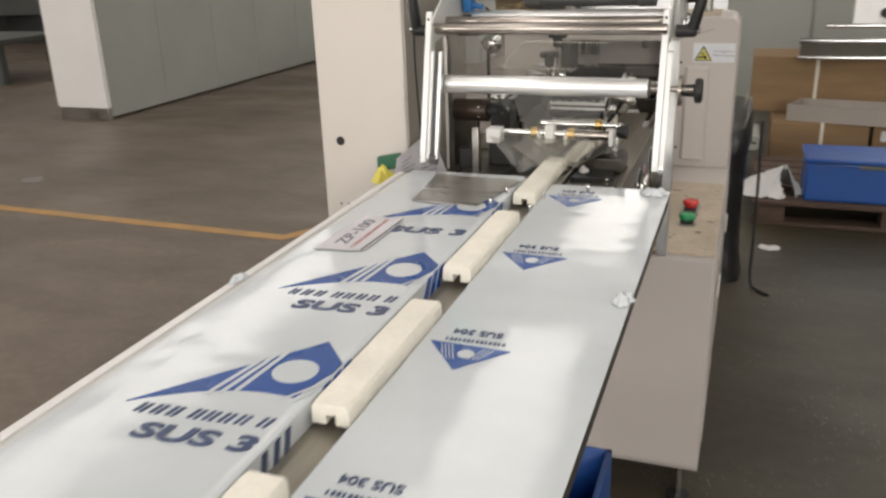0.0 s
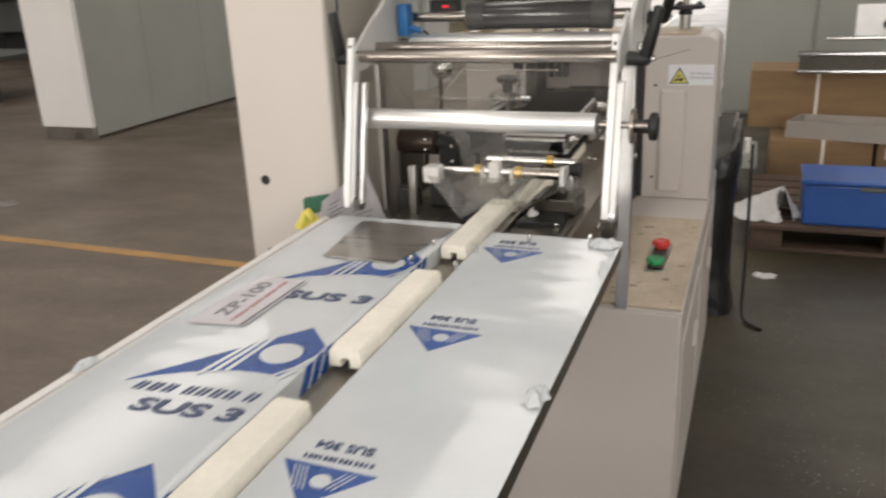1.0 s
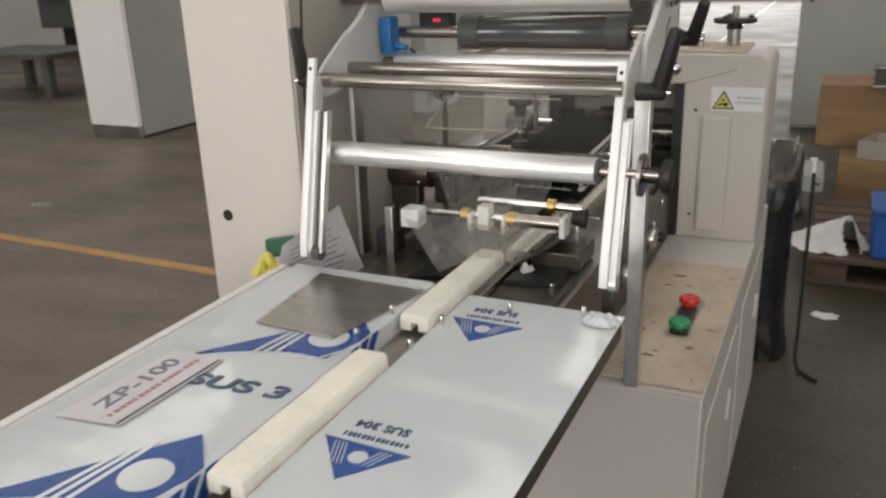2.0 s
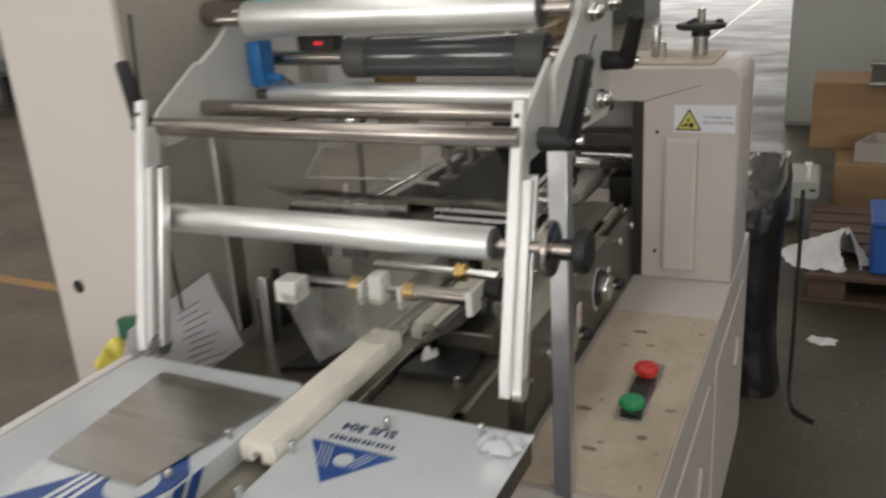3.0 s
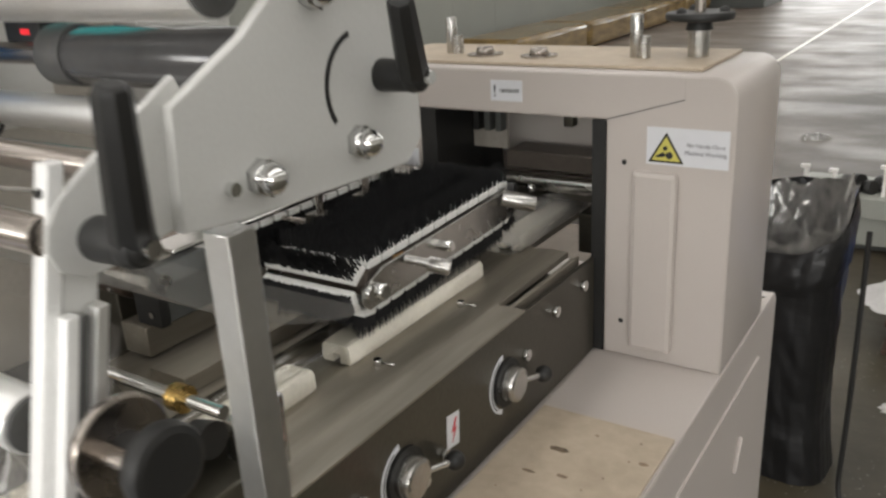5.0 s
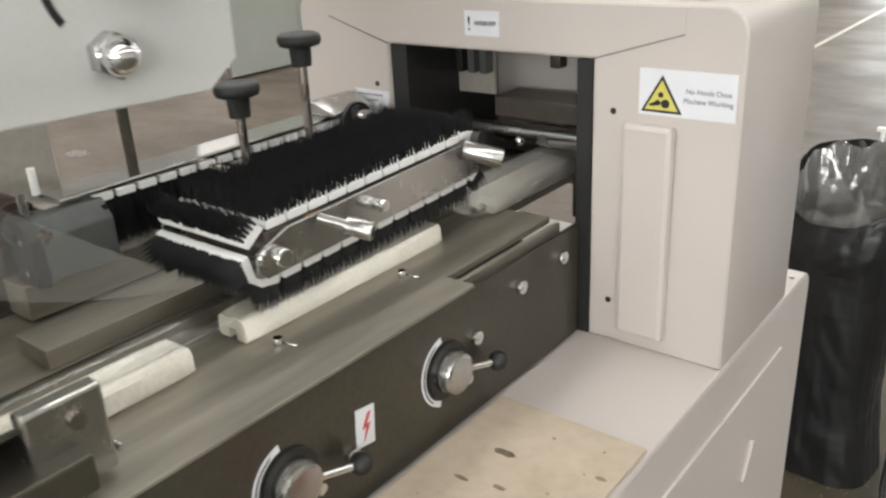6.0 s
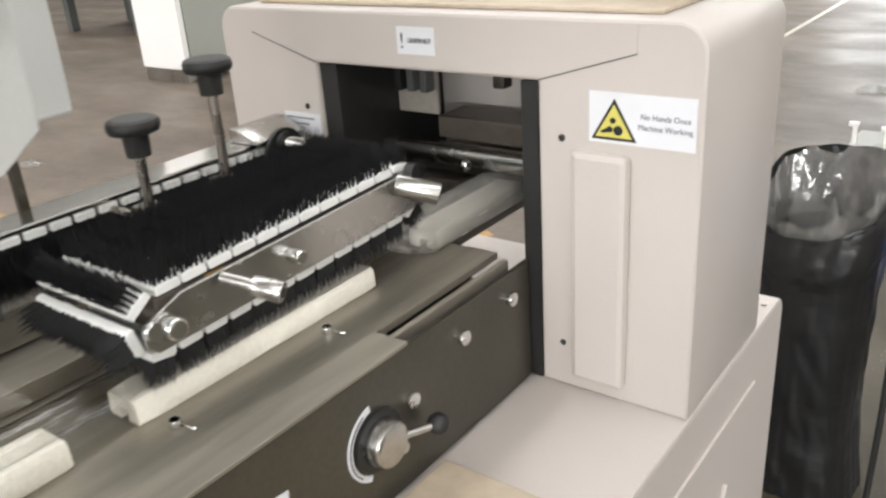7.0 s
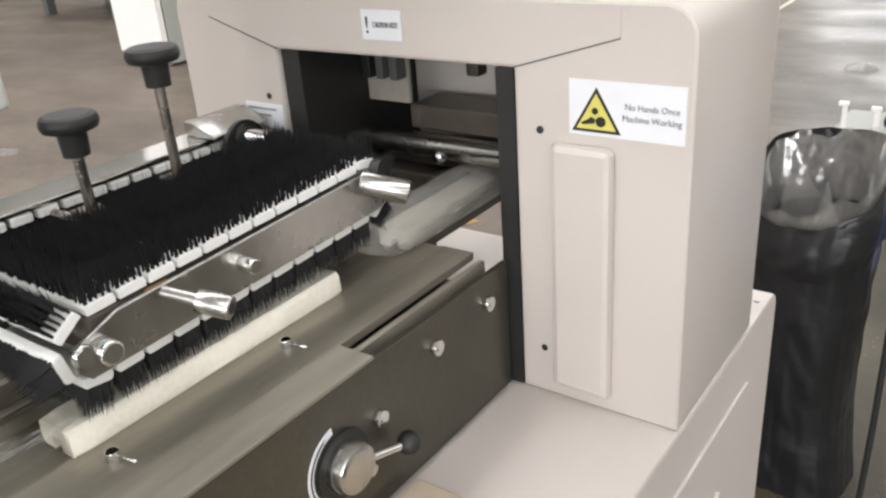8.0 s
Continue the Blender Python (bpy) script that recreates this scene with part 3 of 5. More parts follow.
part("handle_recess", box(0.50, 0.72, 4.386, 4.392, 0.295, 0.313, 0.002), SHADOW_GREY, crate)


def crumple(cx, cy, cz, sx, sy, h, seed, k=18, thick=0.003):
    rnd = Vector((seed * 3.1, seed * 1.7, 0))

    def f(u, v):
        a, r = 2 * math.pi * u, v
        edge = 1 + 0.45 * noise.noise(Vector((math.cos(a) * 2.4, math.sin(a) * 2.4, 0)) + rnd)
        x, y = cx + sx * r * edge * math.cos(a), cy + sy * r * edge * math.sin(a)
        q = Vector(((x - cx) / sx, (y - cy) / sy, 0))
        fold = 0.42 + 0.55 * noise.noise(q * 1.3 + rnd) + 0.22 * noise.noise(q * 2.6 + rnd * 2)
        return (x, y, cz + 0.001 + h * max(0.0, min(1.0, fold)) * (1 - r ** 3))
    b = grid(f, 30, k)
    bmesh.ops.remove_doubles(b, verts=b.verts[:], dist=0.0004)
    return b



def rag(cx, cy, cz):
    """A cloth dropped in a heap, tented over a hollow that opens to one side."""
    def f(u, v):
        a = 2 * math.pi * u
        d = Vector((math.cos(a), math.sin(a), 0))
        reach = 0.155 + 0.06 * math.cos(a - 2.9) + 0.05 * noise.noise(d * 2.2 + Vector((7, 0, 0)))
        rib = 0.5 + 0.5 * math.sin(6 * a + 2.5 * v + 2 * noise.noise(d * 1.5))
        h = 0.135 * (1 - v) ** 1.25 + 0.045 * rib * v ** 0.6 * (1 - v ** 2) + 0.018 * abs(noise.noise(Vector((d.x * v * 7, d.y * v * 7, 3))))
        return (cx + 0.02 * (1 - v) + reach * v * d.x, cy + 0.85 * reach * v * d.y, cz + 0.002 + h)
    b = grid(f, 84, 22)
    bmesh.ops.remove_doubles(b, verts=b.verts[:], dist=0.0004)
    gap = []
    for fc in b.faces:
        c = fc.calc_center_median()
        dx, dy = c.x - cx - 0.035, c.y - cy + 0.065
        if (dx * 0.9 + dy * 0.5) ** 2 / 0.0010 + (dy * 0.9 - dx * 0.5) ** 2 / 0.0030 < 1:
            gap.append(fc)
    bmesh.ops.delete(b, geom=gap, context="FACES")
    return b


solid("rag", rag(0.17, 4.52, 0.126), CLOTH, "crumpled white rag lying on the pallet boards", "rag")
solid("paper_scrap", crumple(0.133, 4.036, 0.0, 0.045, 0.035, 0.02, 5, 8), CLOTH, "crumpled white paper scrap on the concrete", "scrap", "floor litter")
solid("film_scrap", crumple(-4.285, 4.197, 0.0, 0.09, 0.06, 0.035, 7, 8), LINER, "crumpled clear film scrap on the concrete", "scrap", "floor litter")
solid("film_scrap", crumple(-0.673, 7.392, 0.0, 0.10, 0.08, 0.05, 9, 8), LINER, "crumpled shiny film scrap on the concrete", "scrap", "floor litter")

# small white machine part behind the waste bag
wm = thing("parts_trolley", (-0.17, 5.45, 0), "low grey-white metal trolley holding small dark parts", "trolley")
part("body", box(-0.40, -0.03, 5.32, 5.62, 0.03, 0.152, 0.008), PANEL_GREEN, wm)
part("top_tray", prism(rounded(-0.42, 0.071, 0.152, 0.237, 0.02, 4), "y", 5.30, 5.66, 0.004), PANEL_GREEN, wm)
part("base", box(-0.34, -0.04, 5.36, 5.60, 0.0, 0.03, 0.004), SHADOW_GREY, wm)
part("slot", box(0.03, 0.055, 5.296, 5.30, 0.19, 0.202, 0.001), BLACK, wm)
for x, h in ((-0.38, 0.10), (-0.27, 0.09), (-0.08, 0.12), (0.02, 0.07)):
    p = part("post", rod((x, 5.36, 0.237), (x, 5.36, 0.237 + h), 0.009, seg=10), PANEL_WHITE, wm)
    part("post_cap", box(x - 0.022, x + 0.012, 5.35, 5.37, 0.232 + h, 0.247 + h, 0.002), PANEL_WHITE, p)
for x, y, r in ((-0.20, 5.42, 0.04), (-0.15, 5.40, 0.03), (-0.11, 5.45, 0.035), (-0.24, 5.46, 0.03)):
    part("gear", rod((x, y, 0.237 + r * 0.8), (x + 0.03, y - 0.02, 0.242 + r * 0.8), r, seg=9), BLACK, wm, "dark small gear")

# waste bag on its stand
bag = thing("waste_bag", (-0.12, 3.67, 0), "black bin liner hung open with a clear liner inside", "waste bag")
BAG_C = Vector((-0.116, 3.668))


def bag_point(c, s, ka, kb, z, pw=3.1):
    r = (abs(c) ** pw + abs(s) ** pw) ** (-1 / pw)
    return (BAG_C.x + r * c * ka, BAG_C.y + r * s * kb, z)


def bag_rim(c, s):
    """Height of the rim: low at the front, higher at the back and one corner."""
    return 0.655 + 0.060 * s + 0.025 * max(0.0, c) + 0.010 * noise.noise(Vector((c * 2.3, s * 2.3, 4)))


def bag_skin(u, v):
    a = 2 * math.pi * u
    c, s = math.cos(a), math.sin(a)
    z = bag_rim(c, s) * v
    k = 0.97 + 0.05 * v - 0.05 * math.sin(math.pi * min(1, v * 1.1)) + 0.75 * max(0, 0.24 - v) * max(0, c) * (1 - v) - 0.35 * max(0, 0.10 - v) * max(0, -s)
    w = 0.03 * noise.noise(Vector((c * 2.2, s * 2.2, z * 4 + c * 2))) + 0.05 * abs(noise.noise(Vector((c * 2 + z * 3, s * 2, z * 15 + 3 + c * 3)))) + 0.02 * noise.noise(Vector((c * 9, s * 9, z * 2)))
    return bag_point(c, s, 0.116 * (k + w), 0.115 * (k + w), z)


part("liner", grid(bag_skin, 120, 60), BAG, bag)


def bag_cuff(u, v):
    a = 2 * math.pi * u
    c, s = math.cos(a), math.sin(a)
    n1 = noise.noise(Vector((c * 3.5, s * 3.5, v * 1.5)))
    k = 1.075 + 0.05 * math.sin(math.pi * v) + 0.035 * n1 + 0.02 * noise.noise(Vector((c * 8, s * 8, v * 5))) - 0.05 * v
    return bag_point(c, s, 0.116 * k, 0.115 * k, bag_rim(c, s) + 0.004 - 0.105 * (1 - v) * (1 + 0.25 * noise.noise(Vector((c * 2, s * 2, 8)))))


part("cuff", grid(bag_cuff, 120, 16), BAG, bag, "folded-over black cuff")


def bag_inner(u, v):
    a = 2 * math.pi * u
    c, s = math.cos(a), math.sin(a)
    w = noise.noise(Vector((c * 3.5, s * 3.5, v * 2 + 7)))
    k = 0.80 + 0.19 * v + 0.06 * w + 0.03 * math.sin(13 * a + 3 * v + 3 * w) * v + 0.02 * noise.noise(Vector((c * 7, s * 7, v * 3)))
    return bag_point(c, s, 0.116 * k, 0.115 * k, bag_rim(c, s) - 0.13 + (0.125 + 0.04 * max(0, c) + 0.03 * max(0, -s)) * v + 0.025 * w * v)


part("clear_liner", grid(bag_inner, 120, 18), LINER, bag, "crumpled clear plastic liner")
part("foot", prism([bag_point(math.cos(2 * math.pi * i / 24), math.sin(2 * math.pi * i / 24), 0.115, 0.098, 0)[:2] for i in range(24)], "z", 0.0, 0.02), BLACK, bag)


def film_sheet(p, q, tall, lean, seed):
    """A stiff clear film off-cut standing in the bag, folded along its length."""
    def f(u, v):
        fold = 0.018 * math.sin(5 * u + seed) + 0.008 * noise.noise(Vector((u * 4, v * 2, seed)))
        return (p[0] + (q[0] - p[0]) * u + lean * v + fold * 0.4, p[1] + (q[1] - p[1]) * u + fold, 0.50 + tall * v * (0.75 + 0.25 * math.sin(3 * u + seed)))
    return grid(f, 20, 8)


for p, q, tall, lean, sd in (((-0.19, 3.62), (-0.09, 3.70), 0.17, 0.02, 1.0), ((-0.14, 3.70), (-0.03, 3.60), 0.16, 0.03, 2.6), ((-0.10, 3.60), (-0.04, 3.72), 0.19, 0.035, 4.1)):
    part("waste_film", film_sheet(p, q, tall, lean, sd), LINER, bag, "folded clear film off-cut")


def tube_curve(name, pts, r, mat, label, category):
    cu = bpy.data.curves.new(name, "CURVE")
    cu.dimensions, cu.bevel_depth, cu.bevel_resolution = "3D", r, 2
    s = cu.splines.new("NURBS")
    s.points.add(len(pts) - 1)
    for p, q in zip(s.points, pts):
        p.co = (*q, 1)
    s.use_endpoint_u, s.order_u = True, 3
    ob = bpy.data.objects.new(name, cu)
    scene.collection.objects.link(ob)
    me = bpy.data.meshes.new_from_object(ob.evaluated_get(bpy.context.evaluated_depsgraph_get()))
    bpy.data.objects.remove(ob)
    me.materials.clear()
    me.materials.append(mat)
    me.polygons.foreach_set("use_smooth", [True] * len(me.polygons))
    return me


tagged(new("power_cable", tube_curve("power_cable", [(0.045, 3.60, 0.66), (0.05, 3.58, 0.4), (0.052, 3.56, 0.15), (0.05, 3.54, 0.01), (0.09, 3.49, 0.006), (0.125, 3.462, 0.006)], 0.006, BLACK, "", "")),
       "black cable hanging down to the concrete beside a bag", "cable")

# ---- packing machine: base, shelf, tower ----
base = thing("machine_base", (-0.4, 2.6, 0), "cream powder-coated steel base cabinet of a packing machine", "machine base")
part("body", prism(rounded(2.0, 3.178, 0.12, SHELF, 0.024, 6, (1, 1, 1, 0)), "x", -0.72, RIGHT, 0.004), PAINT, base)
part("top_plate", box(-0.255, RIGHT + 0.0008, 2.0, 3.150, SHELF, SHELF + 0.004, 0.0015), PAINT, base)
for y0, y1 in ((2.06, 2.52), (2.60, 3.066)):
    d = part("side_door", prism(rounded(y0, y1, 0.17, 0.585, 0.012, 3), "x", RIGHT - 0.002, RIGHT + 0.003, 0.0015), PAINT, base)
    part("latch", prism([(y1 - 0.155, 0.432), (y1 - 0.143, 0.436), (y1 - 0.118, 0.484), (y1 - 0.124, 0.488)], "x", RIGHT + 0.003, RIGHT + 0.010, 0.002), PAINT, d, "cream lever latch")
for x in (-0.66, -0.10):
    for y in (2.06, 3.10):
        f = part("foot", rod((x, y, 0), (x, y, 0.018), 0.028), BLACK, base)
        part("stem", rod((x, y, 0.018), (x, y, 0.12), 0.009), CHROME, f)
part("screw", rod((RIGHT - 0.012, 3.12, SHELF + 0.004), (RIGHT - 0.012, 3.12, SHELF + 0.007), 0.004, seg=10), STEEL, base)

board = thing("plywood_board", (-0.155, 2.3, SHELF), "pale worn plywood board with oil stains on the shelf", "board")
part("panel", box(-0.248, RIGHT - 0.002, 2.012, 2.598, SHELF + 0.0045, SHELF + 0.0105, 0.002), WOOD, board)
rnd = random.Random(4)
for k in range(34):
    x, y, r = rnd.uniform(-0.24, -0.075), rnd.uniform(2.03, 2.58), rnd.choice((0.0012, 0.0015, 0.002, 0.003, 0.006))
    if -0.165 < x < -0.10 and 2.19 < y < 2.41:
        continue
    el = 1 + 1.2 * rnd.random() * (r > 0.0025)
    pts = [(x + el * r * (1 + 0.5 * rnd.random()) * math.cos(a), y + 0.7 * r * (1 + 0.7 * rnd.random()) * math.sin(a)) for a in [2 * math.pi * i / 11 for i in range(11)]]
    part("stain", prism(pts, "z", SHELF + 0.0104, SHELF + 0.0109), STAIN, board)

stop = thing("button_box", (-0.132, 2.30, SHELF + 0.0105), "grey push-button station with red and green mushroom buttons", "switch")
Z = SHELF + 0.0105
part("plate", box(-0.153, -0.111, 2.195, 2.385, Z, Z + 0.003, 0.001), STEEL, stop)
part("housing", box(-0.148, -0.118, 2.205, 2.350, Z + 0.003, Z + 0.010, 0.003), BLACK, stop)
for y, m, nm, r, tp in ((2.222, GREEN, "green_button", 0.0205, 0.024), (2.330, RED, "red_button", 0.0205, 0.027)):
    b = part(nm, rod((-0.133, y, Z + 0.009), (-0.133, y, Z + tp - 0.008), 0.015), m, stop)
    part("cap", rod((-0.133, y, Z + tp - 0.010), (-0.133, y, Z + tp), r, r * 0.9, seg=32, bevel=0.003), m, b)


tower = thing("sealing_tower", (-0.4, 2.92, SHELF), "cream powder-coated sealing head housing with a square opening", "machine housing")
OUT = [(p[0], p[1]) for p in rounded(-0.752, RIGHT, SHELF + 0.004, 1.113, 0.032, 8, (0, 0, 1, 1))]
OX0, OX1, OZ = -0.575, -0.243, 1.045
# housing outline with the opening cut out from below
lower_r, upper, lower_l = OUT[1], OUT[2:-1], OUT[-1]
shape = [(OX1, SHELF + 0.004), lower_r, *upper, OUT[-1], OUT[0], (OX0, SHELF + 0.004), (OX0, OZ), (OX1, OZ)]
part("housing", prism(shape, "y", TOWER_Y0, TOWER_Y1, 0.004), PAINT, tower)
part("side_lining", box(OX1 - 0.022, OX1 - 0.001, TOWER_Y0 + 0.001, TOWER_Y1 - 0.002, SHELF + 0.004, OZ - 0.001), BLACK, tower, "black inner lining")
part("side_lining", box(OX0 + 0.001, OX0 + 0.03, TOWER_Y0 + 0.006, TOWER_Y1 - 0.002, SHELF + 0.004, OZ - 0.001), BLACK, tower, "black inner lining")
for pts in ([(OX1, OZ), (-0.129, 1.079), (-0.129, 1.0803), (OX1, OZ + 0.0016)], [(OX0, OZ), (-0.689, 1.079), (-0.689, 1.0803), (OX0, OZ + 0.0016)]):
    part("seam", prism(pts, "y", TOWER_Y0 - 0.0006, TOWER_Y0 + 0.001), RUBBER, tower, "dark panel seam")
part("seam", box(-0.1292, -0.1288, TOWER_Y0 - 0.0004, TOWER_Y0 + 0.001, 1.0805, 1.108), GUARD, tower, "fine panel seam")
panel = part("raised_panel", prism(rounded(-0.199, -0.132, 0.692, 0.976, 0.008, 4), "y", TOWER_Y0 - 0.013, TOWER_Y0 + 0.004, 0.0075), PAINT, tower)
for x, z in ((-0.214, 0.985), (-0.214, 0.731), (-0.60, 0.985)):
    part("screw_hole", rod((x, TOWER_Y0 - 0.0008, z), (x, TOWER_Y0 + 0.002, z), 0.004, seg=12), BLACK, tower)
# cap plate on the roof with its fittings
part("roof_board", box(-0.70, -0.115, 2.83, 3.04, 1.1135, 1.119, 0.002), WOOD, tower, "pale wooden cover board")
for x, y, h in ((-0.243, 2.916, 0.064), (-0.575, 2.916, 0.06)):
    p = part("guide_pin", rod((x, y, 1.119), (x, y, 1.119 + h), 0.0095, bevel=0.001), SATIN, tower)
    part("collar", rod((x + 0.012, y, 1.119), (x + 0.012, y, 1.119 + h * 0.5), 0.010), SATIN, p)
for x in (-0.40, -0.50):
    part("nut", rod((x, 2.90, 1.119), (x, 2.90, 1.133), 0.017, 0.013, seg=6), STEEL_X, tower)
    part("washer", rod((x, 2.90, 1.1185), (x, 2.90, 1.1215), 0.03), STEEL_X, tower)
col = part("wheel_column", rod((-0.157, 2.945, 1.119), (-0.157, 2.945, 1.162), 0.0155), SATIN, tower)
part("screw_spindle", rod((-0.157, 2.945, 1.16), (-0.157, 2.945, 1.212), 0.008), STEEL_X, col)
bm = bmesh.new()
rod((-0.157, 2.945, 1.158), (-0.157, 2.945, 1.180), 0.020, 0.015, bm=bm)
rod((-0.157, 2.945, 1.172), (-0.157, 2.945, 1.184), 0.05, bm=bm, bevel=0.004)
for k in range(3):
    a = 2 * math.pi * k / 3
    ball((-0.157 + 0.036 * math.cos(a), 2.945 + 0.036 * math.sin(a), 1.184), 0.008, bm=bm)
part("wheel", bm, BLACK, col, "black hand wheel")
# inside of the tunnel
part("rear_panel", box(OX0 + 0.031, OX1 - 0.0225, 3.030, 3.036, 0.865, OZ - 0.001, 0.001), PAINT_PALE, tower, "cream rear panel")
part("crimp_roller", rod((OX0 + 0.03, 2.925, 0.902), (OX1 - 0.022, 2.925, 0.902), 0.0155, seg=32), SATIN, tower, "bright steel crimping roller")
part("roller_screw", ball((-0.425, 2.912, 0.893), 0.009), CHROME, tower)
part("crimp_block", box(OX0 + 0.09, OX1 - 0.0225, 2.935, 3.0, 0.919, 0.951, 0.003), JAW, tower, "brown-grey crimping block")
part("jaw_edge", box(OX0 + 0.031, OX1 - 0.0225, 2.94, 3.012, 0.868, 0.888, 0.003), DARK_PLATE, tower)
part("lower_jaw", box(OX0 + 0.031, -0.452, 2.93, 3.02, 0.78, 0.858, 0.004), JAW, tower, "brown-grey lower jaw")
part("lower_jaw", box(-0.345, OX1 - 0.0225, 2.93, 3.02, 0.78, 0.852, 0.004), DARK_PLATE, tower)
part("rear_shelf", box(OX0 + 0.031, OX1 - 0.0225, 3.012, 3.029, 0.80, 0.864, 0.002), PAINT_PALE, tower)
part("plug_plate", box(-0.544, -0.475, 2.925, 2.931, 0.955, OZ - 0.001, 0.001), GUARD, tower)
part("stop_bolt", box(-0.335, -0.318, 2.85, 2.87, 1.018, 1.043, 0.003), DARK_PLATE, tower)
for k in range(3):
    part("wire_plug", box(-0.53 + 0.022 * k, -0.518 + 0.022 * k, 2.90, 2.92, 0.99, 1.035, 0.002), SHADOW_GREY if k else BLACK, tower)

warn = thing("warning_label", (-0.122, TOWER_Y0, 0.99), "white safety sticker with a yellow gear warning triangle", "label")
yy = TOWER_Y0 - 0.0008
part("sticker", box(-0.181, -0.065, yy, TOWER_Y0 + 0.0002, 0.986, 1.040), LABEL, warn)
tri = part("triangle", prism([(-0.178, 0.9895), (-0.127, 0.9895), (-0.1525, 1.0335)], "y", yy - 0.0004, yy), INK_BLACK, warn, "black warning triangle border")
part("field", prism([(-0.173, 0.9925), (-0.132, 0.9925), (-0.1525, 1.0275)], "y", yy - 0.0008, yy - 0.0004), YELLOW, tri, "yellow field")
for cx, cz, r in ((-0.1475, 1.0005, 0.0052), (-0.1535, 1.0105, 0.0033)):
    part("gear_sign", prism(circle(cx, cz, r, 14), "y", yy - 0.0012, yy - 0.0008), INK_BLACK, tri)
part("gear_sign", prism([(-0.166, 0.9965), (-0.154, 0.9985), (-0.153, 1.002), (-0.157, 1.005), (-0.162, 1.0015), (-0.168, 0.9985)], "y", yy - 0.0012, yy - 0.0008), INK_BLACK, tri)
UP = Matrix.Rotation(radians(90), 4, "X")
writing("No Hands Once", 0.0085, Matrix.Translation((-0.123, yy - 0.0004, 1.0145)) @ UP, "lettering", INK, warn, 0.0003, 0.052)
writing("Machine Working", 0.0085, Matrix.Translation((-0.1255, yy - 0.0004, 1.0035)) @ UP, "lettering", INK, warn, 0.0003, 0.057)

hot = thing("caution_label", (-0.406, TOWER_Y0, 1.08), "small white caution sticker with black writing", "label")
part("sticker", box(-0.434, -0.379, yy, TOWER_Y0 + 0.0002, 1.064, 1.096), LABEL, hot)
writing("!", 0.026, Matrix.Translation((-0.428, yy - 0.0004, 1.071)) @ UP, "lettering", INK_BLACK, hot, 0.0003)
writing("CAUTION HOT!", 0.0085, Matrix.Translation((-0.418, yy - 0.0004, 1.0775)) @ UP, "lettering", INK_BLACK, hot, 0.0003, 0.034)
slip = thing("paper_label", (-0.612, TOWER_Y0, 0.96), "small white paper notice stuck beside the opening", "label")
part("sticker", box(-0.645, -0.578, yy - 0.0005, TOWER_Y0 + 0.0002, 0.945, 0.975), LABEL, slip)
for k in range(3):
    part("writing_bar", box(-0.64, -0.59 - 0.01 * k, yy - 0.001, yy - 0.0005, 0.967 - 0.008 * k, 0.969 - 0.008 * k), INK, slip)

# ---- side frame, lane and dials ----
frame_ = thing("conveyor_frame", (-0.45, 2.4, SHELF), "dark bronze side plate and worn steel lane of the machine", "machine frame")
part("side_plate", prism([(1.90, SHELF + 0.005), (2.797, SHELF + 0.005), (2.797, 0.832), (1.90, 0.832)], "x", -0.264, -0.258, 0.0015), DARK_PLATE, frame_)
part("cover_strip", prism([(1.90, 0.8325), (2.565, 0.8325), (2.565, 0.8365), (1.90, 0.8365)], "x", -0.300, -0.257, 0.001), STRIP, frame_)
part("cover_strip", box(-0.344, -0.3005, 1.90, 2.795, 0.824, 0.8335, 0.001), STRIP, frame_)
part("lane_edge", box(-0.378, -0.3445, 1.90, 2.795, 0.822, 0.832, 0.001), STRIP, frame_)
part("ledge", box(-0.298, -0.2645, 2.565, 2.795, 0.795, 0.806, 0.001), DARK_PLATE, frame_)
part("slot_rail", box(-0.283, -0.276, 2.55, 2.78, 0.806, 0.835, 0.001), STRIP, frame_)
part("lane_floor", box(-0.432, -0.378, 1.83, 3.2, 0.815, 0.826, 0.001), STRIP, frame_)
part("lane_floor", box(-0.66, -0.432, 2.10, 2.795, 0.812, 0.828, 0.001), STRIP, frame_)
part("far_rail", box(-0.452, -0.434, 2.10, 2.795, 0.828, 0.842, 0.001), STRIP, frame_)
part("far_rail", box(-0.56, -0.50, 2.20, 2.795, 0.8285, 0.850, 0.001), STRIP, frame_)
part("far_plate", prism([(2.06, 0.66), (2.797, 0.66), (2.797, 0.83), (2.06, 0.83)], "x", -0.668, -0.660, 0.0015), DARK_PLATE, frame_)
part("under_box", box(-0.60, -0.265, 1.90, 2.795, 0.673, 0.79), DARK_PLATE, frame_)
for y in (2.16, 2.353, 2.541):
    s = part("thumb_screw", rod((-0.343, y, 0.8335), (-0.343, y, 0.842), 0.0055, bevel=0.001), CHROME, frame_)
    part("spring_pin", rod((-0.338, y + 0.003, 0.8365), (-0.322, y + 0.006, 0.8355), 0.0015, seg=8), CHROME, s)
for y, z in ((2.562, 0.771), (2.655, 0.797), (2.752, 0.800), (2.355, 0.735), (2.20, 0.77)):
    s = part("cap_screw", rod((-0.258, y, z), (-0.251, y, z), 0.0085, bevel=0.001), CHROME, frame_)
    part("socket", rod((-0.251, y, z), (-0.254, y, z), 0.0055, seg=6), CHROME, s)
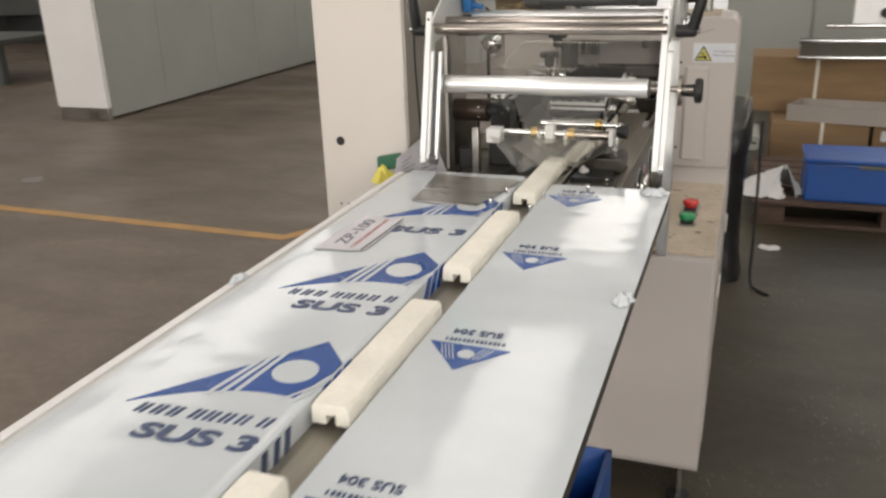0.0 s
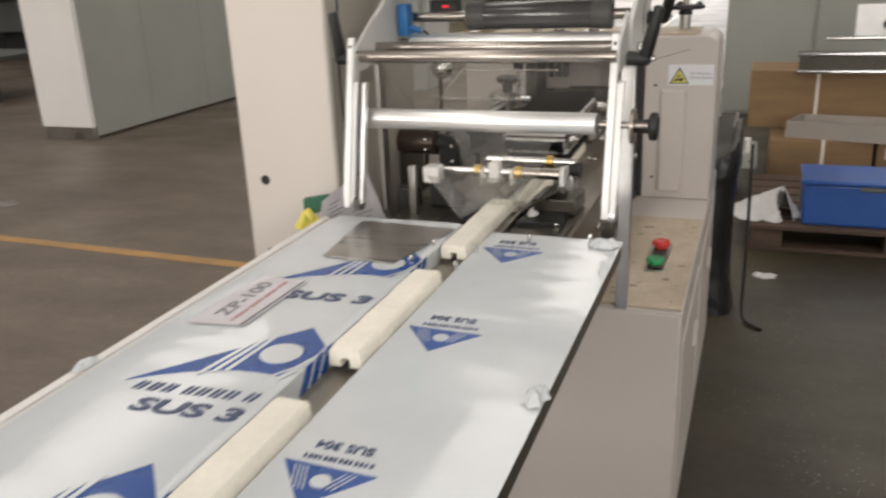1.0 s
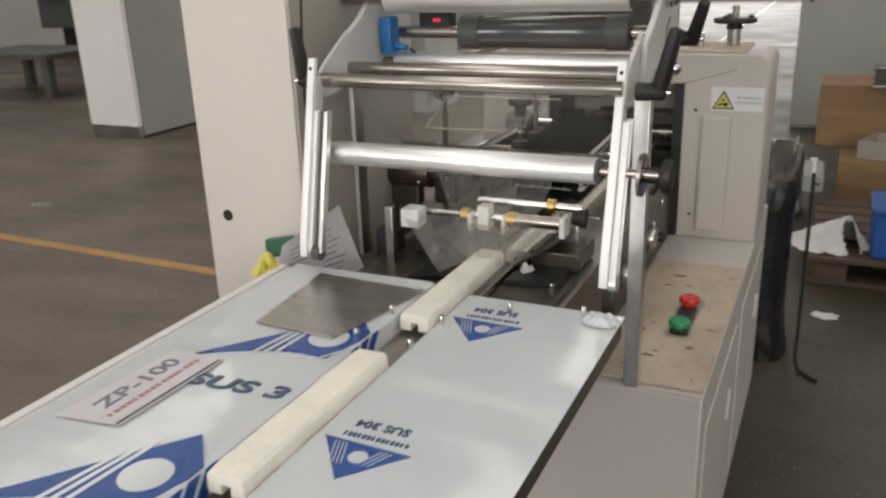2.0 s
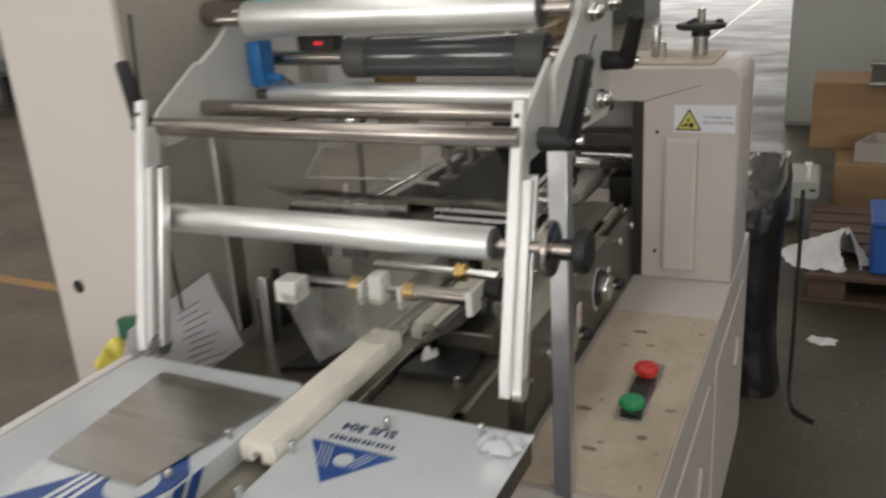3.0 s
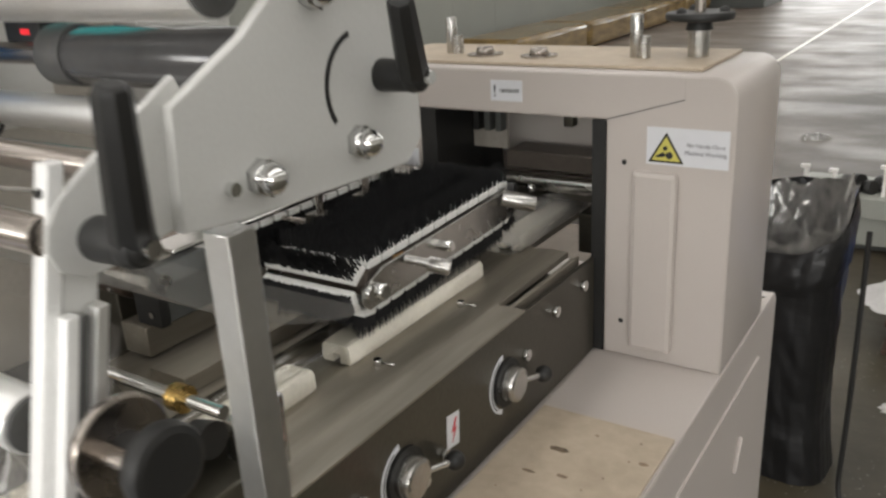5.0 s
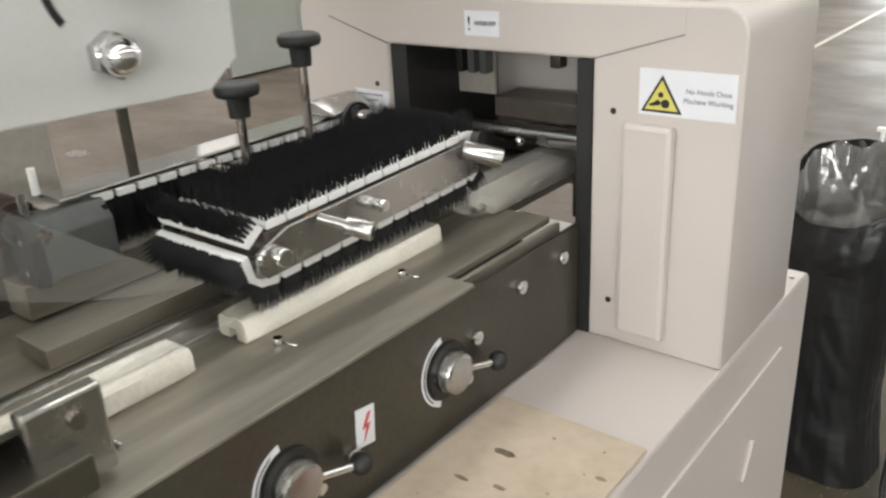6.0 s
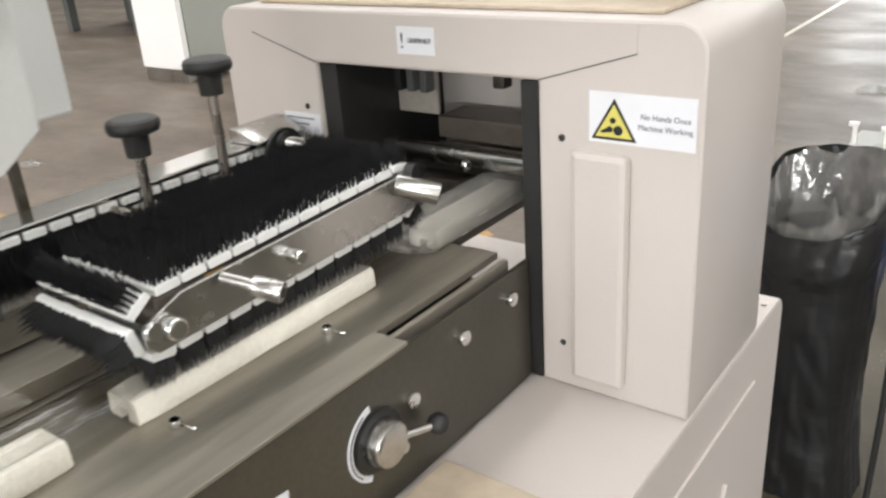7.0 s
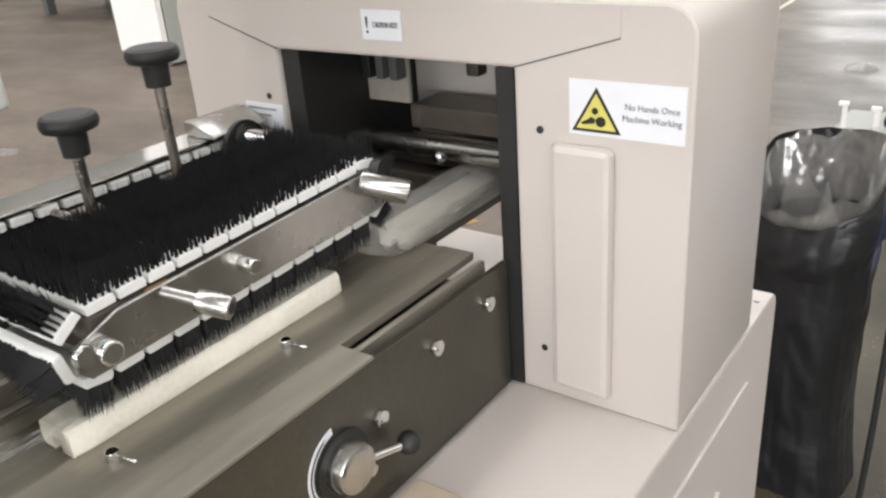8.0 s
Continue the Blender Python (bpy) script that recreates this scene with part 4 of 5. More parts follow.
for y in (2.278, 2.508):
    z = 0.756
    dial = part("dial", rod((-0.258, y, z), (-0.236, y, z), 0.0255, 0.024, seg=40, bevel=0.005), SATIN, frame_, "turned steel adjusting dial")
    part("boss", rod((-0.258, y, z), (-0.254, y, z), 0.033, seg=32), BLACK, dial)
    arc = [(y + r * math.cos(radians(a)), z + r * math.sin(radians(a))) for r, aa in ((0.043, range(100, 251, 10)), (0.0365, range(250, 99, -10))) for a in aa]
    part("scale", prism(arc, "x", -0.258, -0.2568), LABEL, dial, "white curved scale")
    arc = [(y + r * math.cos(radians(a)), z + r * math.sin(radians(a))) for r, aa in ((0.0405, range(115, 231, 10)), (0.039, range(230, 114, -10))) for a in aa]
    part("scale_mark", prism(arc, "x", -0.2568, -0.2562), INK_BLACK, dial)
    lever = part("lever", rod((-0.248, y + 0.018, z - 0.006), (-0.240, y + 0.062, z - 0.016), 0.004), CHROME, dial)
    part("lever_ball", ball((-0.238, y + 0.071, z - 0.018), 0.012), BLACK, lever, "black plastic ball")
    part("pin", rod((-0.251, y + 0.026, z - 0.022), (-0.245, y + 0.026, z - 0.022), 0.006, seg=12), CHROME, dial)
volt = thing("voltage_label", (-0.258, 2.377, 0.757), "white sticker with a red lightning sign", "label")
part("sticker", prism([(2.363, 0.737), (2.389, 0.733), (2.392, 0.776), (2.366, 0.780)], "x", -0.258, -0.2572), LABEL, volt)
part("lightning_sign", prism([(2.382, 0.771), (2.373, 0.755), (2.3785, 0.756), (2.374, 0.741), (2.385, 0.759), (2.379, 0.758), (2.386, 0.771)], "x", -0.2572, -0.2566), INK_RED, volt)

# ---- brush conveyor ----
SL = math.atan2(0.012, 0.34)
YA, YB, ZC, RAD = 2.372, 2.695, 0.921, 0.024


def belt_frame(s):
    """Place and direction on the loop of the brush belt; s in metres."""
    run = (YB - YA) / math.cos(SL)
    turn = math.pi * RAD
    s %= 2 * (run + turn)
    if s < run:
        u, a = s, math.pi / 2
        c = Vector((0, YA + u * math.cos(SL), ZC + u * math.sin(SL)))
    elif s < run + turn:
        a = math.pi / 2 - (s - run) / RAD
        c = Vector((0, YA + run * math.cos(SL), ZC + run * math.sin(SL)))
    elif s < 2 * run + turn:
        u, a = run - (s - run - turn), -math.pi / 2
        c = Vector((0, YA + u * math.cos(SL), ZC + u * math.sin(SL)))
    else:
        a = -math.pi / 2 - (s - 2 * run - turn) / RAD
        c = Vector((0, YA, ZC))
    a += SL
    return c, a, 2 * (run + turn)


def brush_conveyor(xa, xb, plate_sides, label, seed, y_shift=0.0, z_shift=0.0, long=1.0):
    th = thing("brush_conveyor", ((xa + xb) / 2, (YA + YB) / 2 + y_shift, ZC + z_shift - 0.05), label, "brush conveyor", "brush conveyors")
    up = Matrix.Translation((0, y_shift, z_shift))
    total = belt_frame(0)[2]
    n = round(total / 0.0285)
    rr = random.Random(seed)
    backs = bmesh.new()
    pts = [(-0.0128, 0), (0.0128, 0), (0.0128, 0.006), (0.0110, 0.009), (-0.0110, 0.009), (-0.0128, 0.006)]
    prism([(p[0], p[1]) for p in pts], "x", xa, xb, 0.001, bm=backs)
    block_me = finish(backs, "brush_block", NYLON)

    def bristles(edge, count, tufts):
        """Bristles of one block, with single tufts along its sides."""
        verts, faces = [], []

        def bristle(x, y, w, h, dx, dy):
            k = len(verts)
            verts.extend([(x - w, y - w * 0.7, 0.008), (x + w, y - w * 0.7, 0.008), (x, y + w, 0.008), (x + dx, y + dy, h)])
            faces.extend([(k, k + 1, k + 3), (k + 1, k + 2, k + 3), (k + 2, k, k + 3)])

        for _ in range(count):
            x = rr.uniform(xa + 0.004, xb - edge)
            bristle(x, rr.uniform(-0.0108, 0.0108), 0.0011, rr.uniform(0.022, 0.031) + 0.004 * noise.noise(Vector((x * 60, seed, 0))), rr.gauss(0, 0.0030), rr.gauss(0, 0.0028))
        for side in (xa + 0.004, xb - 0.003, xb - 0.0085, xb - 0.014):
            for j in range(5):
                for _ in range(tufts):
                    bristle(side + rr.gauss(0, 0.0009), -0.0104 + 0.0052 * j + rr.gauss(0, 0.0003), 0.0010, rr.uniform(0.026, 0.040), rr.gauss(0, 0.0012), rr.gauss(0, 0.0008))
        me = bpy.data.meshes.new("bristles")
        me.from_pydata(verts, [], faces)
        me.materials.append(BRISTLE)
        return me

    open_edge, full_edge = bristles(0.019, 760, 3), bristles(0.002, 1100, 9)
    for i in range(n):
        c, a, _ = belt_frame((i + 0.5) * total / n)
        m = up @ Matrix.Translation(c) @ Matrix.Rotation(a - math.pi / 2, 4, "X") @ Matrix.Translation((0, 0, RAD))
        ob = new("brush_block", block_me)
        ob.parent = th
        ob.matrix_basis = Matrix.Translation(-ORIGIN[th.name]) @ m
        b = new("bristles", open_edge if math.sin(a) > 0.2 else full_edge)
        b.parent = ob
        tagged(b, "stiff black bristles")
    for xs in plate_sides:
        o = [(YA - 0.022, ZC - 0.012), (YA - 0.012, ZC - 0.021), (YB + 0.012, ZC + 0.012 - 0.021), (YB + 0.022, ZC), (YB + 0.022, ZC + 0.026), (YB + 0.01, ZC + 0.012 + 0.023), (YA + 0.02, ZC + 0.023), (YA - 0.022, ZC + 0.008)]
        part("side_plate", prism([(y + y_shift, z + z_shift) for y, z in o], "x", xs, xs + 0.004, 0.001), SATIN, th, "polished steel side plate")
    return th


brush = brush_conveyor(-0.500, -0.360, (-0.356, -0.508), "brush belt conveyor with white blocks and black bristles", 1)
part("axle", rod((-0.352, YA, ZC), (-0.336, YA, ZC), 0.010, bevel=0.002), CHROME, brush)
part("tension_nut", rod((-0.352, YA - 0.017, ZC + 0.004), (-0.342, YA - 0.017, ZC + 0.004), 0.009, seg=6), CHROME, brush)
part("bolt", rod((-0.352, 2.515, 0.930), (-0.334, 2.515, 0.930), 0.007, seg=12, bevel=0.001), CHROME, brush)
arm = part("handle_bar", rod((-0.352, 2.433, 0.940), (-0.318, 2.449, 0.931), 0.0055), SATIN, brush)
part("grip", rod((-0.326, 2.4455, 0.933), (-0.301, 2.457, 0.9265), 0.0098, bevel=0.001), SATIN, arm)
part("grip_socket", rod((-0.3014, 2.4568, 0.9266), (-0.3005, 2.4572, 0.9264), 0.005, seg=12), BLACK, arm)
dsh = part("drive_shaft", rod((-0.352, 2.678, 0.949), (-0.311, 2.703, 0.936), 0.0125, seg=28, bevel=0.001), SATIN, brush)
part("bore", rod((-0.3114, 2.7028, 0.9361), (-0.3104, 2.7034, 0.9358), 0.0055, seg=12), BLACK, dsh)
part("drive_hub", rod((-0.353, 2.700, 0.953), (-0.343, 2.703, 0.953), 0.0130, seg=20), BLACK, brush)
for xx in (-0.44,):
    part("core", box(xx - 0.06, xx + 0.076, YA, YB, ZC - 0.012, ZC + 0.0215, 0.003), JAW, brush, "worn brown-grey belt bed")
    part("sticker", box(-0.364, -0.3625, 2.425, 2.446, ZC + 0.008, ZC + 0.0225), LINE, brush, "small orange sticker")

beam = thing("guard_beam", (-0.62, 2.5, 0.83), "dark guard beam with a polished edge and a brush row", "guard beam")
part("web", box(-0.660, -0.622, 2.285, 2.79, 0.893, 0.947, 0.002), GUARD, beam)
part("polished_edge", box(-0.664, -0.612, 2.30, 2.795, 0.9475, 0.954, 0.0025), CHROME, beam, "polished steel edge")
part("lower_channel", box(-0.66, -0.612, 2.24, 2.79, 0.832, 0.8725, 0.002), STRIP, beam)
part("end_block", prism([(-0.634, 0.873), (-0.588, 0.873), (-0.588, 0.926), (-0.604, 0.947), (-0.634, 0.947)], "y", 2.247, 2.262, 0.002), BLACK, beam, "black end plate")
part("end_cover", prism([(-0.632, 0.875), (-0.590, 0.875), (-0.590, 0.925), (-0.605, 0.945), (-0.632, 0.945)], "y", 2.262, 2.345, 0.002), SHADOW_GREY, beam, "dark grey end cover")
for z in (0.89, 0.925):
    part("screw", rod((-0.602, 2.247, z), (-0.602, 2.244, z), 0.004, seg=10), CHROME, beam)
part("top_screw", rod((-0.615, 2.262, 0.946), (-0.615, 2.262, 0.972), 0.005, seg=12), CHROME, beam)
rr = random.Random(9)
bk = finish(box(-0.6215, -0.611, -0.0118, 0.0118, 0.935, 0.9465, 0.002), "brush_block", NYLON)
verts, faces = [], []
for i in range(420):
    x, y, w = rr.uniform(-0.640, -0.596), rr.uniform(-0.013, 0.013), 0.0011
    dx, dy, h = rr.gauss(0, 0.003), rr.gauss(0, 0.003), rr.uniform(0.876, 0.885)
    k = len(verts)
    verts += [(x - w, y - w * 0.6, 0.938), (x + w, y - w * 0.6, 0.938), (x, y + w, 0.938), (x + dx, y + dy, h)]
    faces += [(k, k + 1, k + 3), (k + 1, k + 2, k + 3), (k + 2, k, k + 3)]
bs = bpy.data.meshes.new("bristles")
bs.from_pydata(verts, [], faces)
bs.materials.append(BRISTLE)
for i in range(3, 18):
    ob = new("brush_block", bk)
    ob.parent = beam
    ob.matrix_basis = Matrix.Translation(-ORIGIN[beam.name]) @ Matrix.Translation((0, 2.265 + 0.0285 * i, 0))
    b_ = new("bristles", bs)
    b_.parent = ob
    tagged(b_, "stiff black bristles")
part("end_bracket", prism([(-0.655, 0.9545), (-0.600, 0.9545), (-0.600, 0.9590), (-0.640, 0.972), (-0.655, 0.972)], "y", 2.705, 2.792, 0.0015), SATIN, beam, "folded polished bracket")
part("bracket_arch", prism([(2.708 + 0.036 * (1 - math.cos(radians(a))), 0.925 + 0.045 * math.sin(radians(a))) for a in range(0, 181, 15)] + [(2.708 + 0.036 * (1 - math.cos(radians(a))) * 0.7 + 0.011, 0.925 + 0.033 * math.sin(radians(a))) for a in range(180, -1, -15)], "x", -0.598, -0.592), BLACK, beam, "black arched bracket")
part("end_shaft", rod((-0.62, 2.742, 0.950), (-0.545, 2.742, 0.950), 0.011), CHROME, beam)
part("end_hub", rod((-0.60, 2.742, 0.950), (-0.585, 2.742, 0.950), 0.016), BLACK, beam)
part("cross_bar", rod((-0.655, 2.498, 0.935), (-0.36, 2.498, 0.935), 0.007), STEEL_X, beam)
part("post", box(-0.60, -0.588, 2.40, 2.412, 0.828, 0.873, 0.001), BLACK, beam)

for x, y, z in ((-0.54, 2.498, 1.035), (-0.54, 2.602, 1.076)):
    k = thing("height_knob", (x, y, 0.94), "black plastic star knob on a steel rod", "knob", "height knobs")
    part("spindle", rod((x, y, 0.90), (x, y, z - 0.015), 0.0055), STEEL_X, k)
    bm = bmesh.new()
    rod((x, y, z - 0.026), (x, y, z), 0.0125, 0.014, bm=bm)
    rod((x, y, z - 0.002), (x, y, z + 0.014), 0.027, bm=bm, bevel=0.006)
    part("grip", bm, BLACK, k)
    part("clamp", box(x - 0.018, x + 0.018, y - 0.014, y + 0.014, 0.90, 0.955, 0.003), DARK_PLATE, k)

# ---- infeed table ----
table = thing("infeed_table", (-0.43, 0.8, 0), "long infeed table covered with film-wrapped steel sheets", "table")
part("deck", box(-0.702, -0.443, -0.55, 1.828, 0.846, 0.8725, 0.002), PAINT_GREY, table)
part("deck", box(-0.372, -0.150, -0.55, 1.826, 0.836, 0.8615, 0.002), DARK_PLATE, table)
part("edge_rail", box(-0.722, -0.706, -0.55, 1.84, 0.842, 0.8715, 0.003), PANEL_WHITE, table, "white painted edge rail")
part("channel_floor", box(-0.442, -0.373, -0.55, 1.828, 0.840, 0.850, 0.001), STRIP, table)
for x in (-0.62, -0.25):
    for y in (-0.4, 0.9):
        part("leg", box(x - 0.025, x + 0.025, y - 0.025, y + 0.025, 0, 0.836, 0.003), PAINT_GREY, table)


def sheet(x0, x1, z, lip_x, side):
    """A thin sheet with a slight swell in its film, folded down along the lane."""
    def f(u, v):
        y = -0.55 + 2.378 * v
        d = u * (abs(x1 - x0) + 0.038)
        if d <= abs(x1 - x0):
            x = x0 + (x1 - x0) * d / abs(x1 - x0)
            e = min(d, abs(x1 - x0) - d)
            zz = z + 0.0007 * noise.noise(Vector((x * 9, y * 4.2, 3.7))) * min(1, e / 0.03) + 0.0005 * noise.noise(Vector((x * 4, y * 26, 1.7))) * min(1, e / 0.03)
            return (x, y, zz)
        return (x1 + side * 0.0015, y, z - (d - abs(x1 - x0)))
    return grid(f, 40, 260, 0.0012)


sl = part("cover_sheet", sheet(-0.681, -0.4355, TABLE_L, -0.43, 1), SHEET, table, "steel sheet under white printed protective film")
sr = part("cover_sheet", sheet(-0.1475, -0.3815, TABLE_R, -0.38, -1), SHEET, table, "steel sheet under white printed protective film")
part("torn_film", crumple(-0.158, 1.275, TABLE_R + 0.001, 0.014, 0.028, 0.02, 21, 8), SHEET, table, "torn curled film edge")
part("torn_film", crumple(-0.175, 1.80, TABLE_R + 0.001, 0.025, 0.022, 0.02, 22, 8), SHEET, table, "torn curled film edge")
part("torn_film", crumple(-0.712, 1.196, 0.872, 0.012, 0.02, 0.012, 23, 8), SHEET, table, "torn curled film edge")
T1, T2, T3 = TABLE_L + 0.0011, TABLE_L + 0.0016, TABLE_L + 0.0021
for k, y0 in enumerate((-0.325, 0.0, 0.325, 0.652)):
    arc = [(-0.624 + 0.172 * t, 0.8405 + y0 + 0.0575 * t + 0.052 * t * (1 - t) * 1.6) for t in [i / 10 for i in range(11)]]
    logo = part("printed_sign", prism([*arc, (-0.437, 0.962 + y0), (-0.437, 0.984 + y0), (-0.477, 1.029 + y0)], "z", T1 - 0.0015, T1), PRINT_BLUE, sl, "blue printed triangle sign")
    for xa, ya, xb, yb in ((-0.548, 0.876, -0.530, 0.972), (-0.534, 0.884, -0.520, 0.985), (-0.520, 0.890, -0.510, 1.0)):
        part("white_stripe", prism([(xa - 0.0028, ya + y0), (xa + 0.0028, ya + y0), (xb + 0.0028, yb + y0), (xb - 0.0028, yb + y0)], "z", T1, T2), SHEET, sl)
    for off in (0.0, 0.016):
        part("white_stripe", prism([(-0.466 + off, 0.888 + y0), (-0.462 + off, 0.888 + y0), (-0.4365, 0.93 + y0 - off), (-0.4365, 0.936 + y0 - off)], "z", T1, T2), SHEET, sl)
    part("white_disc", prism(circle(-0.479, 0.950 + y0, 0.0265, 32, 0.027), "z", T1, T2), SHEET, sl)
    for d in (0.0, 0.026, 0.052):
        part("lip_stripe", prism([(0.905 + y0 + d, 0.846), (0.922 + y0 + d, 0.846), (0.948 + y0 + d, 0.8785), (0.931 + y0 + d, 0.8785)], "x", -0.4345, -0.4328), PRINT_BLUE, sl)
    # maker's line as plain bars
    if k != 3:
        for d in (0.0, 0.019, 0.038, 0.064, 0.081, 0.099, 0.117, 0.142):
            x, y = -0.604 + d, 0.826 + y0 + 0.07 * d
            bm = bmesh.new()
            for q in (0.0, 0.0075):
                prism([(x + q, y), (x + q + 0.0038, y), (x + q + 0.0068, y + 0.0185), (x + q + 0.003, y + 0.0185)], "z", T1 - 0.0012, T1, bm=bm)
            part("letter_bar", bm, PRINT_DARK, sl)
    for d in (0.0, 0.024, 0.045):
        part("lip_bar", prism([(0.795 + y0 + d, 0.850), (0.805 + y0 + d, 0.850), (0.812 + y0 + d, 0.874), (0.802 + y0 + d, 0.874)], "x", -0.4345, -0.4329), PRINT_DARK, sl)
    shear = Matrix.Identity(4)
    shear[0][1] = 0.18
    writing("SUS 3", 0.037, Matrix.Translation((-0.577, 0.785 + y0, T1)) @ pose(0, 0, 0, 0, 0, 3.5) @ shear, "grade_writing", PRINT_DARK, sl, 0.0006, 0.132, 0.0009)
R1, R2 = TABLE_R + 0.0011, TABLE_R + 0.0016
for k, y0 in enumerate((-0.327, 0.0, 0.327, 0.655)):
    part("printed_sign", prism([(-0.368, 1.091 + y0), (-0.265, 1.087 + y0), (-0.317, 1.026 + y0)][::-1], "z", R1 - 0.0015, R1), PRINT_BLUE, sr, "blue printed triangle sign")
    part("white_disc", prism(circle(-0.314, 1.066 + y0, 0.0105, 24), "z", R1, R2), SHEET, sr)
    for i in range(7):
        x = -0.352 + 0.0045 * i if i < 4 else -0.296 + 0.0055 * (i - 4)
        part("white_stripe", prism([(x, 1.085 + y0), (x + 0.0012, 1.085 + y0), (x + 0.013 + 0.0012, 1.050 + y0), (x + 0.013, 1.050 + y0)] if i < 4 else
                                   [(x, 1.083 + y0), (x + 0.0012, 1.083 + y0), (x - 0.013 + 0.0012, 1.055 + y0), (x - 0.013, 1.055 + y0)], "z", R1, R2), SHEET, sr)
    half = pose(0, 0, 0, 0, 0, 180)
    writing("SUS 304", 0.019, Matrix.Translation((-0.285, 1.131 + y0, R1)) @ half, "grade_writing", PRINT_DARK, sr, 0.0005, 0.064, 0.0002)
    for i in range(14):
        x = -0.352 + 0.0056 * i
        part("letter_bar", box(x, x + (0.0036 if i % 3 else 0.0024), 1.099 + y0, 1.106 + y0, R1 - 0.001, R1), PRINT_DARK, sr)
for x, y in ((-0.372, 1.717), (-0.378, 1.634), (-0.30, 1.79), (-0.200, 1.81)):
    part("guide_pin", rod((x, y, TABLE_R), (x, y, TABLE_R + 0.014), 0.004, seg=12, bevel=0.001), CHROME, table)
for x, y in ((-0.440, 1.702), (-0.448, 1.62)):
    part("guide_pin", rod((x, y, TABLE_L), (x, y, TABLE_L + 0.012), 0.004, seg=12, bevel=0.001), CHROME, table)

plate = solid("steel_plate", prism([(-0.597, 1.606), (-0.470, 1.597), (-0.432, 1.787), (-0.617, 1.796)][::-1], "z", T2 + 0.0008, T2 + 0.0022, 0.0004), STEEL, "bare brushed steel plate lying on the table film", "plate")
tag_ = thing("name_plate", (-0.61, 1.41, T3), "white nameplate sticker with a model code and red line", "sign")
part("sticker", prism([(-0.655, 1.322), (-0.571, 1.332), (-0.566, 1.500), (-0.642, 1.500)], "z", T3, T3 + 0.0006), PAPER, tag_)
SIDE = pose(0, 0, 0, 0, 0, 90)
writing("ZP-100", 0.030, Matrix.Translation((-0.612, 1.352, T3 + 0.0008)) @ SIDE, "model_writing", INK, tag_, 0.0003, 0.125, 0.0006)
for i in range(16):
    y = 1.342 + 0.0092 * i
    part("writing_bar", box(-0.599, -0.5925, y, y + (0.007 if i % 4 else 0.0045), T3 + 0.0006, T3 + 0.001), INK_PINK, tag_)
part("border_line", prism([(-0.577, 1.333), (-0.574, 1.333), (-0.569, 1.497), (-0.572, 1.497)], "z", T3 + 0.0006, T3 + 0.001), INK_BLACK, tag_)

# cream bars on the lane
SECTION = [(-0.0235, 0.003), (-0.0215, 0.0), (-0.006, 0.0), (-0.006, 0.012), (0.006, 0.012), (0.006, 0.0), (0.0215, 0.0), (0.0235, 0.003), (0.0225, 0.0205), (0.019, 0.0245), (-0.019, 0.0245), (-0.0225, 0.0205)]


def bar(y0, x, z, length=0.27):
    rr = random.Random(int(y0 * 1000))
    n = 24
    b = bmesh.new()
    rings = []
    for i in range(n + 1):
        y = y0 + length * i / n
        pinch = 0.94 if i in (0, n) else 1.0
        rings.append([b.verts.new((x + px * pinch + 0.0005 * noise.noise(Vector((px * 90, y * 40, 1))), y, z + pz * (0.97 if i in (0, n) else 1) + (0.0008 * noise.noise(Vector((px * 90, y * 55, 9))) if pz > 0.015 else 0)))
                      for px, pz in SECTION])
    for i in range(n):
        for j in range(len(SECTION)):
            k = (j + 1) % len(SECTION)
            b.faces.new((rings[i][j], rings[i][k], rings[i + 1][k], rings[i + 1][j]))
    b.faces.new(rings[0]), b.faces.new(rings[-1][::-1])
    bmesh.ops.recalc_face_normals(b, faces=b.faces[:])
    return solid("foam_bar", b, FOAM, "cream white grooved bar lying in the lane", "bar", "bars in the lane")


for y0 in (-0.34, 0.07, 0.48, 0.89, 1.30, 1.70):
    bar(y0, -0.4055, 0.860, 0.285)
for y0, length in ((2.070, 0.205), (2.338, 0.312)):
    bar(y0, -0.393, 0.8325, length)
pack = thing("packed_bar", (-0.405, 2.9, 0.826), "cream bar sealed inside a loose clear film sleeve", "packed bar")
bar(2.765, -0.390, 0.8335, 0.24)
part("sleeve", grid(lambda u, v: (-0.390 + 0.032 * math.cos(2 * math.pi * u) * (1 + 0.12 * noise.noise(Vector((u * 9, v * 11, 2)))), 2.715 + 0.34 * v,
                                  0.855 + (0.029 - 0.020 * max(0, abs(v - 0.5) * 2 - 0.75) * 4) * math.sin(2 * math.pi * u)), 24, 40), SLEEVE, pack)

# blue bin under the table
bin_ = thing("plastic_bin", (-0.27, 1.3, 0.0), "blue plastic bin standing under the table on a stool", "bin")
bm = bmesh.new()
for a in ((-0.40, -0.39, 1.15, 1.55), (-0.21, -0.20, 1.15, 1.55), (-0.40, -0.20, 1.15, 1.16), (-0.40, -0.20, 1.54, 1.55)):
    box(*a, 0.26, 0.45, bm=bm)
box(-0.40, -0.20, 1.15, 1.55, 0.25, 0.262, bm=bm)
part("body", bm, BLUE_PLASTIC, bin_)
part("stool", box(-0.38, -0.22, 1.18, 1.52, 0.0, 0.25, 0.005), SHADOW_GREY, bin_)
part("ball", ball((-0.28, 1.36, 0.36), 0.07), BLUE_PLASTIC, bin_)

